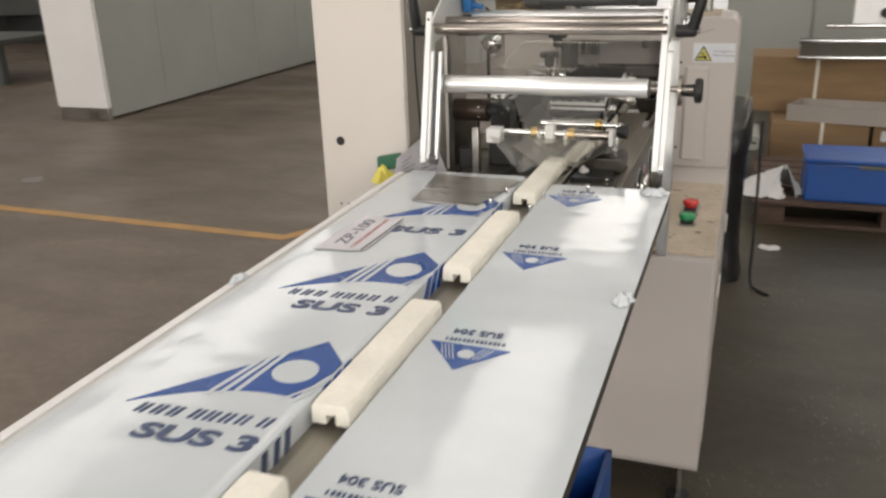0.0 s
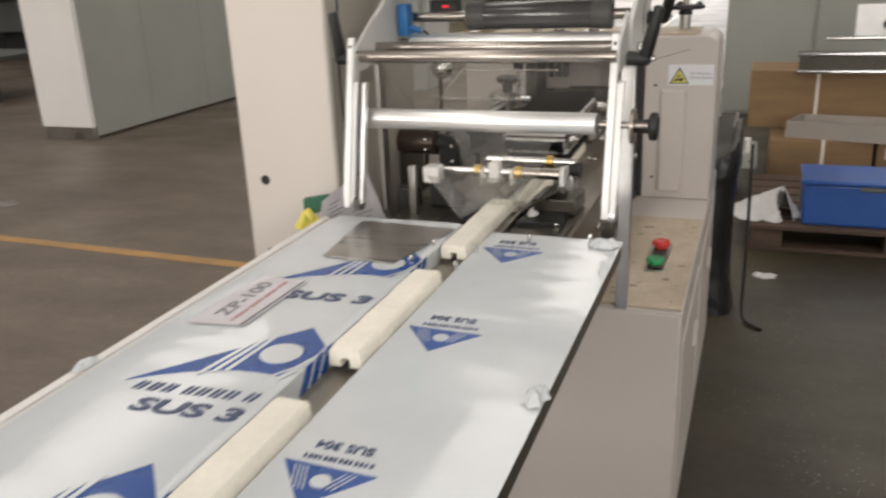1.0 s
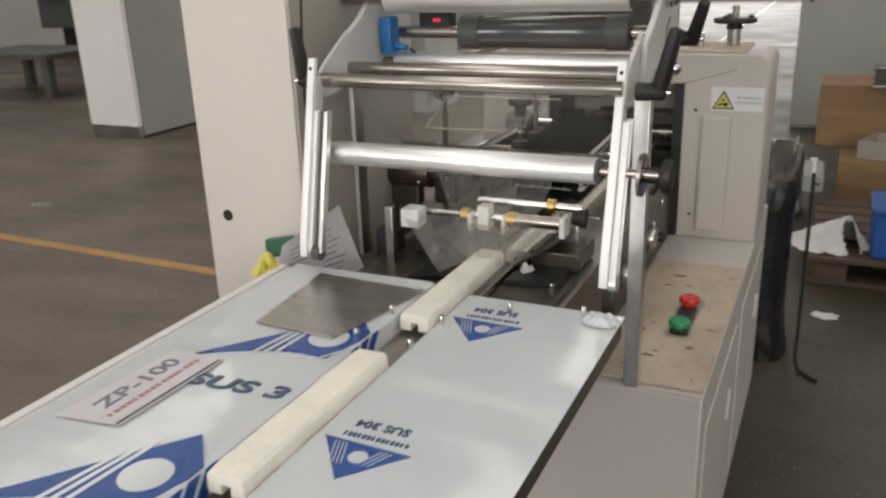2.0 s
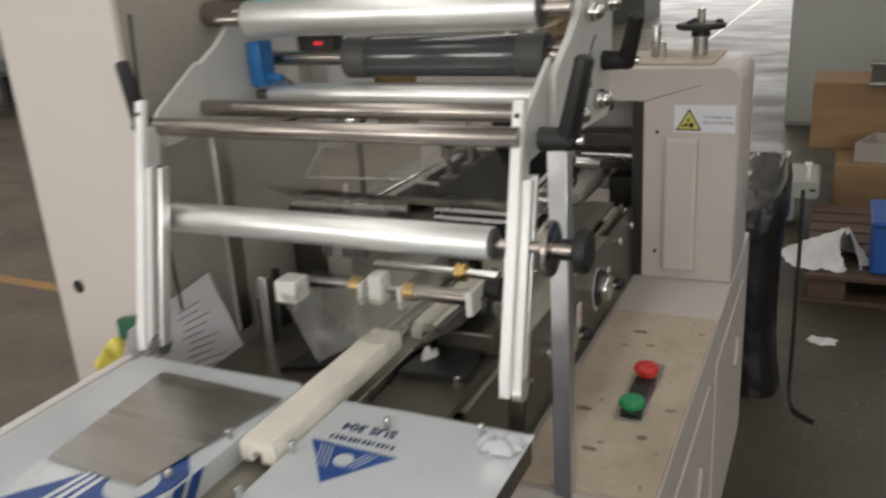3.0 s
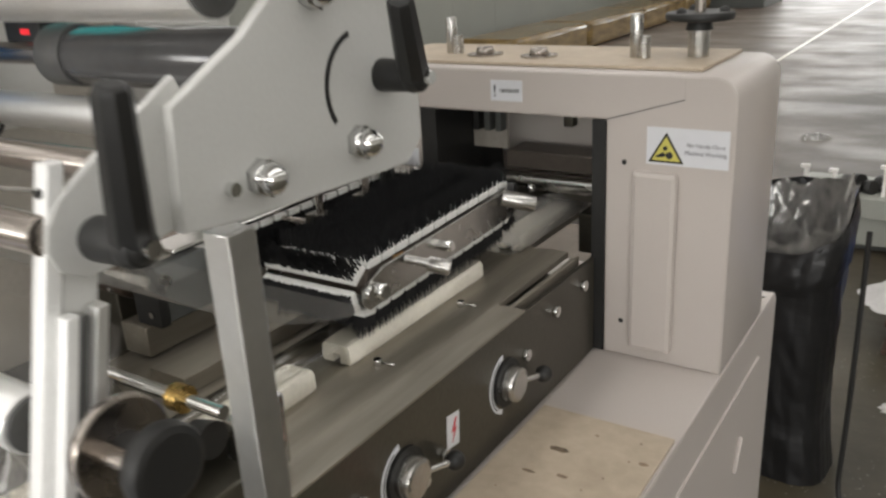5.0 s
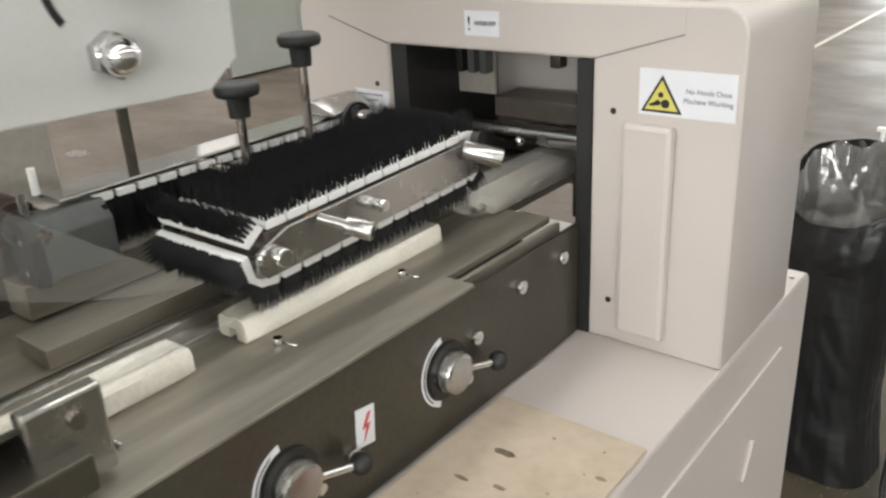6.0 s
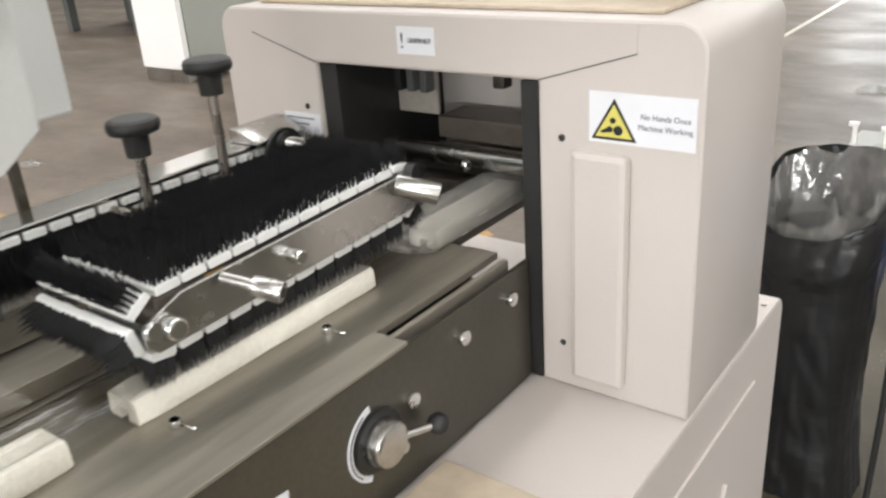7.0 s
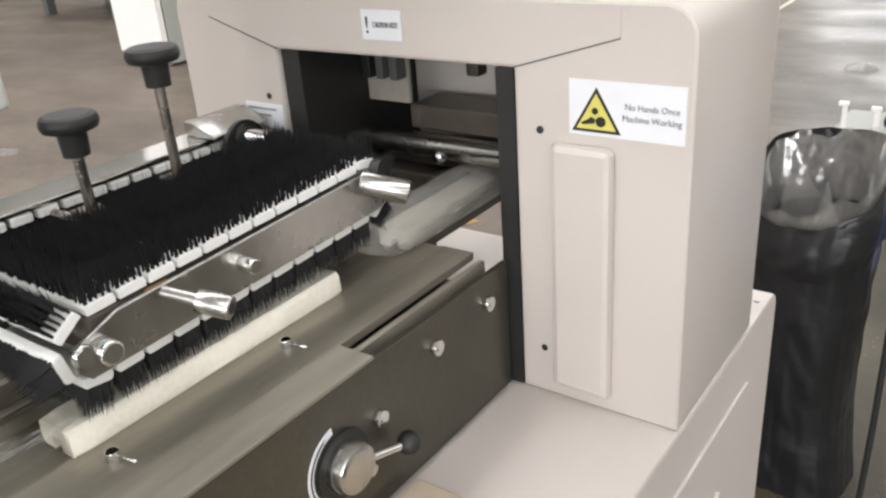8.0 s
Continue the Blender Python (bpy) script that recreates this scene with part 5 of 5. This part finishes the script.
# ---- film carriage ----
LEG = material("satin_steel_flat_bar", (0.72, 0.72, 0.71), 0.36, 1.0, vary=0.08, grain=60, blotch=10, bump=0.05)
MOTOR = material("browned_steel_drum", (0.075, 0.055, 0.042), 0.3, 0.5, vary=0.15, grain=60, blotch=10, bump=0.05)
film = thing("film_carriage", (-0.42, 2.0, SHELF), "film carriage of a packing machine with rollers between plates", "film carriage")
PLATE = [(1.967, 1.146), (2.014, 1.140), (2.192, 1.134), (2.214, 1.150), (2.216, 1.262), (2.186, 1.292), (2.085, 1.292), (2.033, 1.251), (1.972, 1.219)]
LINK = [(1.889, 1.160), (1.892, 1.172), (1.901, 1.184), (1.930, 1.203), (1.985, 1.235), (2.0, 1.20), (1.985, 1.150), (1.93, 1.140), (1.908, 1.139), (1.894, 1.147)]
for s, xa in ((1, -0.172), (-1, -0.664)):
    plate = part("side_plate", prism(PLATE, "x", xa, xa + 0.009, 0.0015), PAINT_GREY, film, "grey painted side plate")
    part("link_plate", prism(LINK, "x", xa - 0.006 * s, xa - 0.006 * s + 0.006, 0.0012), PAINT_GREY, plate)
    out = xa + 0.009 if s > 0 else xa
    for y, z, r in ((2.032, 1.164, 0.0125), (2.132, 1.165, 0.0125), (2.095, 1.272, 0.0115), (2.185, 1.276, 0.010)):
        nut = part("dome_nut", rod((out, y, z), (out + 0.010 * s, y, z), r, seg=6), CHROME, plate)
        part("dome", ball((out + 0.010 * s, y, z), r * 0.86, (1.1, 1, 1)), CHROME, nut)
    part("small_pin", rod((out, 2.006, 1.163), (out + 0.006 * s, 2.006, 1.163), 0.0045, seg=12), CHROME, plate)
    arc = [(2.142 + r * math.cos(radians(a)), 1.205 + r * math.sin(radians(a))) for r, aa in ((0.040, range(105, 216, 10)), (0.036, range(215, 104, -10))) for a in aa]
    part("slot", prism(arc, "x", out - 0.0005, out + 0.0006), BLACK, plate, "dark curved slot")
    # white front arm with the slotted slide
    ax = xa - 0.014 if s > 0 else xa + 0.009
    lean = (lambda z: 1.905 - (1.195 - z) * 0.25) if s > 0 else (lambda z: 1.872 - (1.195 - z) * 0.235)
    arm = part("front_arm", prism([(lean(1.20) - 0.006, 1.203), (lean(1.20) + 0.004, 1.203), (lean(0.93) + 0.003, 0.925), (lean(0.905) + 0.002, 0.905), (lean(0.905) - 0.004, 0.905), (lean(0.93) - 0.008, 0.93)], "x", ax, ax + 0.012, 0.0015), ALU_WHITE, film, "pale aluminium arm")
    # rest of the pale arm, side shade put in as a grey colour
    part("arm_body", prism([(lean(1.17) + 0.004, 1.17), (lean(1.17) + 0.026, 1.17), (lean(0.93) + 0.024, 0.925), (lean(0.91) + 0.014, 0.91), (lean(0.93) + 0.003, 0.925)], "x", ax + 0.001, ax + 0.011, 0.001), PAINT_GREY, arm, "arm body in grey for its shaded side")
    bx = ax + 0.0125
    if s < 0:
        for nm, x0, x1, d0, mt in (("slide_rail", 0.0, 0.006, 0.0, ALU_WHITE), ("slide_back", 0.006, 0.017, 0.008, RUBBER), ("slide_rail", 0.017, 0.024, 0.0, ALU)):
            part(nm, prism([(lean(1.12) + d0, 1.125), (lean(1.12) + 0.014, 1.125), (lean(0.91) + 0.014, 0.912), (lean(0.91) + d0, 0.912)], "x", bx + x0, bx + x1, 0.001), mt, arm)
        part("end_cap", rod((bx + 0.006, lean(0.91) + 0.008, 0.910), (bx + 0.020, lean(0.91) + 0.008, 0.910), 0.012), RUBBER, arm)
        part("screw", rod((ax + 0.006, lean(1.185) - 0.008, 1.188), (ax + 0.006, lean(1.185) - 0.003, 1.189), 0.0025, seg=10), BLACK, arm)
    for d0, d1 in ((0.000, 0.008), (0.018, 0.026)) if s > 0 else ():
        part("slide_rail", prism([(lean(1.12) + d0, 1.125), (lean(1.12) + d1, 1.125), (lean(0.91) + d1, 0.912), (lean(0.91) + d0, 0.912)], "x", bx, bx + 0.010, 0.001), ALU_WHITE if d0 == 0 else ALU, arm)
    if s > 0:
        part("slide_back", prism([(lean(1.12) + 0.007, 1.12), (lean(1.12) + 0.019, 1.12), (lean(0.91) + 0.019, 0.914), (lean(0.91) + 0.007, 0.914)], "x", bx + 0.001, bx + 0.003), RUBBER, arm)
    if s > 0:
        part("end_cap", rod((bx, lean(0.91) + 0.013, 0.909), (bx + 0.010, lean(0.91) + 0.013, 0.909), 0.013), ALU, arm)
    if s > 0:
        part("screw", rod((ax + 0.006, lean(1.185) - 0.008, 1.188), (ax + 0.006, lean(1.185) - 0.003, 1.189), 0.0025, seg=10), BLACK, arm)
        part("foot_clamp", box(ax - 0.004, ax + 0.016, 1.86, 1.90, 0.846, 0.895, 0.004), DARK_PLATE, arm, "dark clamp block")
    # clamp levers
    for y, z, ty, tz, on in ((1.912, 1.162, 1.900, 1.246, 1), (2.166, 1.208, 2.124, 1.266, s > 0)):
        if not on:
            continue
        hub = part("clamp_lever", rod((out, y, z), (out + 0.038 * s, y, z), 0.0125, 0.011, bevel=0.002), BLACK, plate, "black clamping lever")
        d = Vector((0, ty - y, tz - z))
        bm = bmesh.new()
        rod((out + 0.030 * s, y, z), (out + (0.052 if s > 0 else 0.034) * s, ty, tz), 0.0118, 0.0092, seg=8, bm=bm, bevel=0.004)
        ball((out + 0.030 * s, y, z), 0.012, bm=bm)
        part("grip", bm, BLACK, hub)
        part("stud", rod((out + 0.036 * s, y, z), (out + 0.046 * s, y, z), 0.005, seg=10), CHROME, hub)


def roller(name, y, z, r, x0, x1, mat, shaft=0.008, s0=-0.662, s1=-0.170, label=""):
    p = part(name, rod((x0, y, z), (x1, y, z), r, seg=40, bevel=0.0012), mat, film, label)
    if shaft:
        part("shaft", rod((s0, y, z), (s1, y, z), shaft), STEEL_X, p)
    return p


low = roller("film_roller", 1.878, 1.057, 0.0185, -0.632, -0.205, ALU, 0.006, -0.652, -0.120, "satin aluminium film roller")
for x in (-0.633, -0.2055):
    part("bearing", rod((x - 0.003, 1.878, 1.057), (x + 0.004, 1.878, 1.057), 0.0165), RUBBER, low)
roller("tie_bar", 1.893, 1.167, 0.0110, -0.652, -0.176, STEEL_X, 0)
roller("tie_bar", 1.985, 1.174, 0.0105, -0.658, -0.176, STEEL_X, 0)
roller("film_roller", 2.108, 1.172, 0.0165, -0.630, -0.185, ALU, 0.007)
nip = roller("nip_roller", 2.140, 1.219, 0.0265, -0.515, -0.225, NIP, 0.0105, -0.655, -0.172, "glossy dark grey nip roller")
for x in (-0.515, -0.262):
    part("sleeve_ring", rod((x, 2.140, 1.219), (x + 0.037, 2.140, 1.219), 0.0282, seg=36, bevel=0.001), RUBBER, nip)
top = roller("film_roller", 2.053, 1.281, 0.024, -0.612, -0.205, ALU, 0.009, -0.664, -0.168, "satin aluminium film roller")
for x in (-0.6135, -0.2055):
    part("bearing", rod((x - 0.002, 2.053, 1.281), (x + 0.003, 2.053, 1.281), 0.0215), RUBBER, top)
roller("reel_shaft", 2.118, 1.286, 0.0185, -0.735, -0.176, STEEL_X, 0)
sens = part("sensor", box(-0.650, -0.628, 2.085, 2.120, 1.185, 1.248, 0.004), BLUE_BOX, film, "blue photo sensor")
part("sensor_plug", rod((-0.628, 2.10, 1.20), (-0.605, 2.10, 1.195), 0.006), BLUE_BOX, sens)
part("display_box", box(-0.60, -0.54, 2.14, 2.17, 1.222, 1.252, 0.003), BLACK, film, "small black counter display")
part("digits", box(-0.572, -0.558, 2.1395, 2.14, 1.2365, 1.2415), LED, sens, "red number display")
# handwheel of the lower roller
kn = part("tension_knob", rod((-0.149, 1.890, 1.053), (-0.142, 1.890, 1.053), 0.030, seg=32, bevel=0.002), STEEL_X, low, "steel friction disc")
bm = bmesh.new()
rod((-0.142, 1.890, 1.053), (-0.116, 1.890, 1.053), 0.0105, 0.0125, bm=bm)
rod((-0.119, 1.890, 1.053), (-0.104, 1.890, 1.053), 0.0235, seg=32, bm=bm, bevel=0.005)
part("hand_knob", bm, BLACK, low, "black plastic knob")
# legs
lg = part("support_leg", box(-0.183, -0.160, 1.996, 2.020, SHELF + 0.0045, 1.136, 0.0012), LEG, film, "polished steel leg")
part("support_leg", box(-0.668, -0.660, 2.0, 2.03, 0.84, 1.14, 0.001), STEEL, film)
part("hanger_rod", box(-0.70, -0.692, 2.435, 2.447, 0.90, 1.06, 0.001), DARK_PLATE, film)
part("top_strut", prism([(2.19, 1.27), (2.207, 1.27), (2.245, 1.42), (2.228, 1.42)], "x", -0.178, -0.166, 0.0012), CHROME, film, "polished steel strut")

# film web through the carriage and the forming box
part("film_web", grid(lambda u, v: (-0.61 + 0.40 * u, 1.905 + 0.29 * v, 1.156 - 0.16 * v - 0.03 * math.sin(math.pi * v)), 8, 16), FILM_DULL, film, "clear film running between rollers")
former = thing("forming_box", (-0.42, 2.1, 0.82), "forming box folding clear film round the bars", "forming box")


CREASE = clear("film_fold_edge", (0.97, 0.96, 0.94), 0.10, 0.25, 0.001, 9, 0.1, 0.30)
FOLDS = [((-0.489, 2.014, 1.129), (-0.315, 2.070, 1.121)), ((-0.551, 2.052, 1.067), (-0.390, 2.105, 1.058)), ((-0.628, 2.121, 1.005), (-0.440, 2.132, 1.005))]


def hood(u, v):
    k = min(1, int(v * 2))
    f = v * 2 - k
    lo, hi = [Vector(FOLDS[j][0]).lerp(Vector(FOLDS[j][1]), u) for j in (k, k + 1)]
    p = lo.lerp(hi, f)
    return (p.x, p.y, p.z + 0.012 * math.sin(math.pi * f))


hd = part("film_hood", grid(hood, 14, 20), FILM_DULL, former, "clear folded film hood")
for j, r in ((0, 0.0014), (1, 0.0014), (2, 0.0048)):
    part("fold_edge", rod(FOLDS[j][0], FOLDS[j][1], r, seg=12), CREASE, hd)
part("fold_edge", rod(FOLDS[0][0], FOLDS[1][0], 0.0014, seg=10), CREASE, hd)
part("locating_pin", rod((-0.640, 2.29, 0.958), (-0.640, 2.29, 0.988), 0.0045, seg=12), NYLON, former)
part("front_film", grid(lambda u, v: (-0.52 + 0.23 * u + (0.5 - u) * 0.14 * v, 1.93 + 0.07 * (1 - v) + 0.05 * v, 1.045 - 0.18 * v), 10, 10), FILM_DULL, former, "clear film curtain")
for y, x0, x1, z in ((2.012, -0.545, -0.288, 0.931), (2.065, -0.46, -0.275, 0.943)):
    part("guide_rod", rod((x0, y, z), (x1, y, z), 0.0062), CHROME, former)
part("block", box(-0.560, -0.527, 1.960, 1.995, 0.915, 0.947, 0.003), NYLON, former, "white block")
part("block", box(-0.437, -0.416, 1.998, 2.026, 0.911, 0.952, 0.003), NYLON, former, "white block")
part("sleeve", rod((-0.371, 2.012, 0.931), (-0.297, 2.012, 0.931), 0.0105), STEEL_X, former, "turned steel sleeve")
part("block", box(-0.296, -0.286, 1.998, 2.030, 0.910, 0.944, 0.003), NYLON, former, "white block")
for x, y, z in ((-0.468, 2.012, 0.931), (-0.386, 2.012, 0.931), (-0.335, 2.065, 0.943)):
    part("collar", rod((x, y, z), (x + 0.014, y, z), 0.0125), BRASS, former, "brass collar")
for x in (-0.454, -0.394):
    part("finger", box(x, x + 0.007, 1.998, 2.022, 0.908, 0.938, 0.002), NYLON, former)
part("knob", rod((-0.284, 2.04, 0.935), (-0.262, 2.04, 0.935), 0.012, 0.016), BLACK, former)
part("post", box(-0.595, -0.580, 1.968, 1.983, 0.815, 0.945, 0.002), STEEL, former, "steel post")
for x0, x1 in ((-0.62, -0.441), (-0.369, -0.265)):
    part("base_plate", box(x0, x1, 1.832, 2.10, 0.838, 0.846, 0.001), DARK_PLATE, former)
part("lane_wall", box(-0.440, -0.436, 1.832, 2.10, 0.82, 0.858, 0.001), STEEL, former)
part("lane_wall", box(-0.374, -0.370, 1.832, 2.10, 0.82, 0.858, 0.001), STEEL, former)
part("dark_guide", prism([(-0.52, 1.90), (-0.45, 1.93), (-0.445, 2.04), (-0.50, 2.02)], "z", 0.847, 0.853), BLACK, former)
part("dark_guide", prism([(-0.365, 1.935), (-0.275, 1.95), (-0.29, 2.06), (-0.355, 2.03)], "z", 0.847, 0.855), BLACK, former)
part("fold_plate", prism([(-0.372, 0.858), (-0.300, 0.905), (-0.297, 0.903), (-0.369, 0.856)], "y", 1.99, 2.11), DARK_PLATE, former)
part("fold_plate", prism([(-0.438, 0.858), (-0.51, 0.905), (-0.513, 0.903), (-0.441, 0.856)], "y", 1.99, 2.11), DARK_PLATE, former)
part("film_tube", grid(lambda u, v: (-0.405 + 0.030 * math.cos(math.pi * u), 2.02 + 0.35 * v, 0.832 + 0.042 * math.sin(math.pi * u)), 14, 10), FILM, former)
FLAP = clear("smoky_film_flap", (0.80, 0.79, 0.75), 0.07, 0.16, 0.004, 18, 0.10, 0.10)


def flap(a, b, c, d, bulge):
    """A loose four-sided piece of film."""
    a, b, c, d = map(Vector, (a, b, c, d))

    def f(u, v):
        p = (a * (1 - u) + b * u) * (1 - v) + (d * (1 - u) + c * u) * v
        return (p.x, p.y - bulge * math.sin(math.pi * u) * math.sin(math.pi * v) + 0.002 * noise.noise(Vector((u * 5, v * 5, bulge * 90))), p.z)
    return grid(f, 16, 12)


part("film_flap", flap((-0.560, 1.965, 0.938), (-0.452, 1.990, 0.935), (-0.415, 1.962, 0.884), (-0.470, 1.915, 0.860), 0.012), FLAP, former, "smoky clear film flap")
part("film_flap", flap((-0.452, 1.985, 0.925), (-0.352, 1.990, 0.925), (-0.376, 1.940, 0.872), (-0.424, 1.940, 0.884), 0.014), FLAP, former, "smoky clear film flap")
part("torn_film", crumple(-0.345, 1.985, 0.855, 0.011, 0.016, 0.020, 61, 8), CLOTH, former, "white torn film scrap")
part("dark_box", box(-0.575, -0.505, 2.03, 2.075, 0.846, 0.918, 0.004), BLACK, former, "black sensor housing")
part("former_block", box(-0.352, -0.268, 2.02, 2.12, 0.847, 0.878, 0.003), DARK_PLATE, former, "dark steel forming block")
for x in (-0.33, -0.29):
    part("cap_screw", rod((x, 1.95, 0.846), (x, 1.95, 0.853), 0.006, seg=12, bevel=0.001), CHROME, former)
motor = thing("drive_motor", (-0.65, 2.265, 0.84), "dark brown cylindrical motor beside the forming box", "motor")
part("body", rod((-0.735, 2.265, 0.928), (-0.645, 2.265, 0.928), 0.029, seg=32, bevel=0.002), MOTOR, motor)
part("flange", rod((-0.645, 2.265, 0.928), (-0.618, 2.265, 0.928), 0.020, seg=24, bevel=0.002), BLACK, motor)
for dz in (-0.012, 0.012):
    part("bolt", rod((-0.668, 2.238, 0.928 + dz), (-0.660, 2.237, 0.928 + dz), 0.003, seg=8), CHROME, motor)
part("shaft", rod((-0.618, 2.265, 0.928), (-0.59, 2.265, 0.928), 0.009), STEEL_X, motor)
part("mount", box(-0.735, -0.672, 2.25, 2.28, 0.66, 0.91, 0.003), DARK_PLATE, motor)
# electrical column, switch box and screen
colm = thing("electrical_column", (-0.85, 2.15, 0), "tall cream steel electrical column beside the table", "cabinet")
part("body", box(-0.958, -0.740, 1.94, 2.37, 0.02, 1.75, 0.006), PAINT_PALE, colm)
# the column's own cream side, its shade put into a darker sheet
part("side_panel", box(-0.7415, -0.7365, 1.946, 2.365, 0.10, 1.74, 0.001), GUARD, colm, "cream column side, shade put in as grey-brown")
part("plinth", box(-0.945, -0.755, 1.955, 2.355, 0.0, 0.02), BLACK, colm)
part("cable_hole", rod((-0.908, 1.9385, 0.908), (-0.908, 1.942, 0.908), 0.0105), BLACK, colm)
for dx in (-0.008, 0.008):
    part("cable_hole", rod((-0.908 + dx * 1.2, 1.9385, 0.755), (-0.908 + dx * 1.2, 1.942, 0.755), 0.0025, seg=10), BLACK, colm)
sw = thing("switch_box", (-0.76, 2.45, 1.03), "pale grey switch box with a touch screen above", "control panel")
part("body", box(-0.80, -0.70, 2.372, 2.53, 1.03, 1.29, 0.005), PAINT_GREY, sw)
part("bolt", rod((-0.70, 2.47, 1.11), (-0.694, 2.47, 1.11), 0.006, seg=10), CHROME, sw)
hm = part("screen_housing", box(-0.7355, -0.716, 2.15, 2.36, 1.288, 1.47, 0.006), BLACK, sw, "black screen housing")
part("screen", box(-0.7165, -0.7148, 2.172, 2.338, 1.306, 1.455), SCREEN, hm, "glowing teal touch screen")
for k in range(3):
    part("screen_key", box(-0.7148, -0.7143, 2.185 + 0.05 * k, 2.215 + 0.05 * k, 1.312, 1.319), LABEL, hm)
part("knob", ball((-0.665, 2.372, 1.085), 0.027), CHROME, sw, "round chrome knob")
part("knob_stem", rod((-0.70, 2.385, 1.085), (-0.675, 2.375, 1.085), 0.008), CHROME, sw)

papers = thing("paper_sheet", (-0.70, 1.92, 0.78), "creased printed paper sheet leaning in a machine corner", "paper")


def sheet_of_paper(u, v):
    bl, br, tr, tl = Vector((-0.730, 1.80, 0.80)), Vector((-0.648, 2.0, 0.775)), Vector((-0.704, 1.998, 0.930)), Vector((-0.733, 1.86, 0.895))
    p = (bl * (1 - u) + br * u) * (1 - v) + (tl * (1 - u) + tr * u) * v
    return (p.x, p.y + 0.008 * math.sin(3.1 * u) * (1 - v) + 0.003 * noise.noise(Vector((u * 3, v * 3, 6))), p.z)


part("leaf", grid(sheet_of_paper, 14, 10, 0.0006), PAPER, papers)
for i in range(22):
    r_, c_ = i // 2, i % 2
    a, b = sheet_of_paper(0.13 + 0.40 * c_ + 0.02 * (r_ % 3), 0.12 + 0.07 * r_), sheet_of_paper(0.32 + 0.42 * c_ + 0.05 * (r_ * 7 % 3), 0.12 + 0.07 * r_)
    bm = bmesh.new()
    q = [bm.verts.new((v[0] + 0.0015, v[1] - 0.0015, v[2] + e)) for v, e in ((a, 0), (b, 0), (b, 0.0017), (a, 0.0017))]
    bm.faces.new(q)
    part("writing_bar", bm, INK, papers)
solid("board_offcut", prism([(-0.800, 0.850), (-0.745, 0.862), (-0.745, 0.895), (-0.800, 0.884)], "y", 1.90, 1.915, 0.002), GREEN_TAPE, "dark green board offcut behind the table edge", "board")
solid("yellow_tape", crumple(-0.765, 1.855, 0.842, 0.026, 0.030, 0.062, 31, 12), YELLOW_FILM, "crumpled yellow tape scrap by the table edge", "tape")

stand = thing("guide_block", (-0.295, 2.12, 0.843), "small steel guide block with a cap screw", "guide block")
part("body", box(-0.305, -0.288, 2.085, 2.146, 0.843, 0.918, 0.003), SATIN, stand)
part("cap_screw", rod((-0.288, 2.122, 0.898), (-0.284, 2.122, 0.898), 0.007, seg=14), STEEL_X, stand)

cable = tagged(new("sensor_cable", tube_curve("sensor_cable", [(-0.70, 1.93, 1.30), (-0.71, 1.925, 1.15), (-0.705, 1.93, 1.0), (-0.70, 1.93, 0.9)], 0.0022, BLACK, "", "")), "thin black cable hanging beside the column", "cable")
cable2 = tagged(new("sensor_cable", tube_curve("sensor_cable", [(-0.60, 2.10, 1.195), (-0.56, 2.11, 1.16), (-0.58, 2.07, 1.135), (-0.65, 2.05, 1.14)], 0.0025, BLACK, "", "")), "thin black cable looping below the sensor", "cable")
adj = thing("clamp_handle", (-0.63, 2.03, 0.846), "small black clamp handle beside the forming box", "handle")
part("body", box(-0.645, -0.60, 2.02, 2.05, 0.83, 0.885, 0.004), BLACK, adj)
part("grip", rod((-0.618, 2.035, 0.885), (-0.612, 2.035, 0.93), 0.008, 0.006), BLACK, adj)
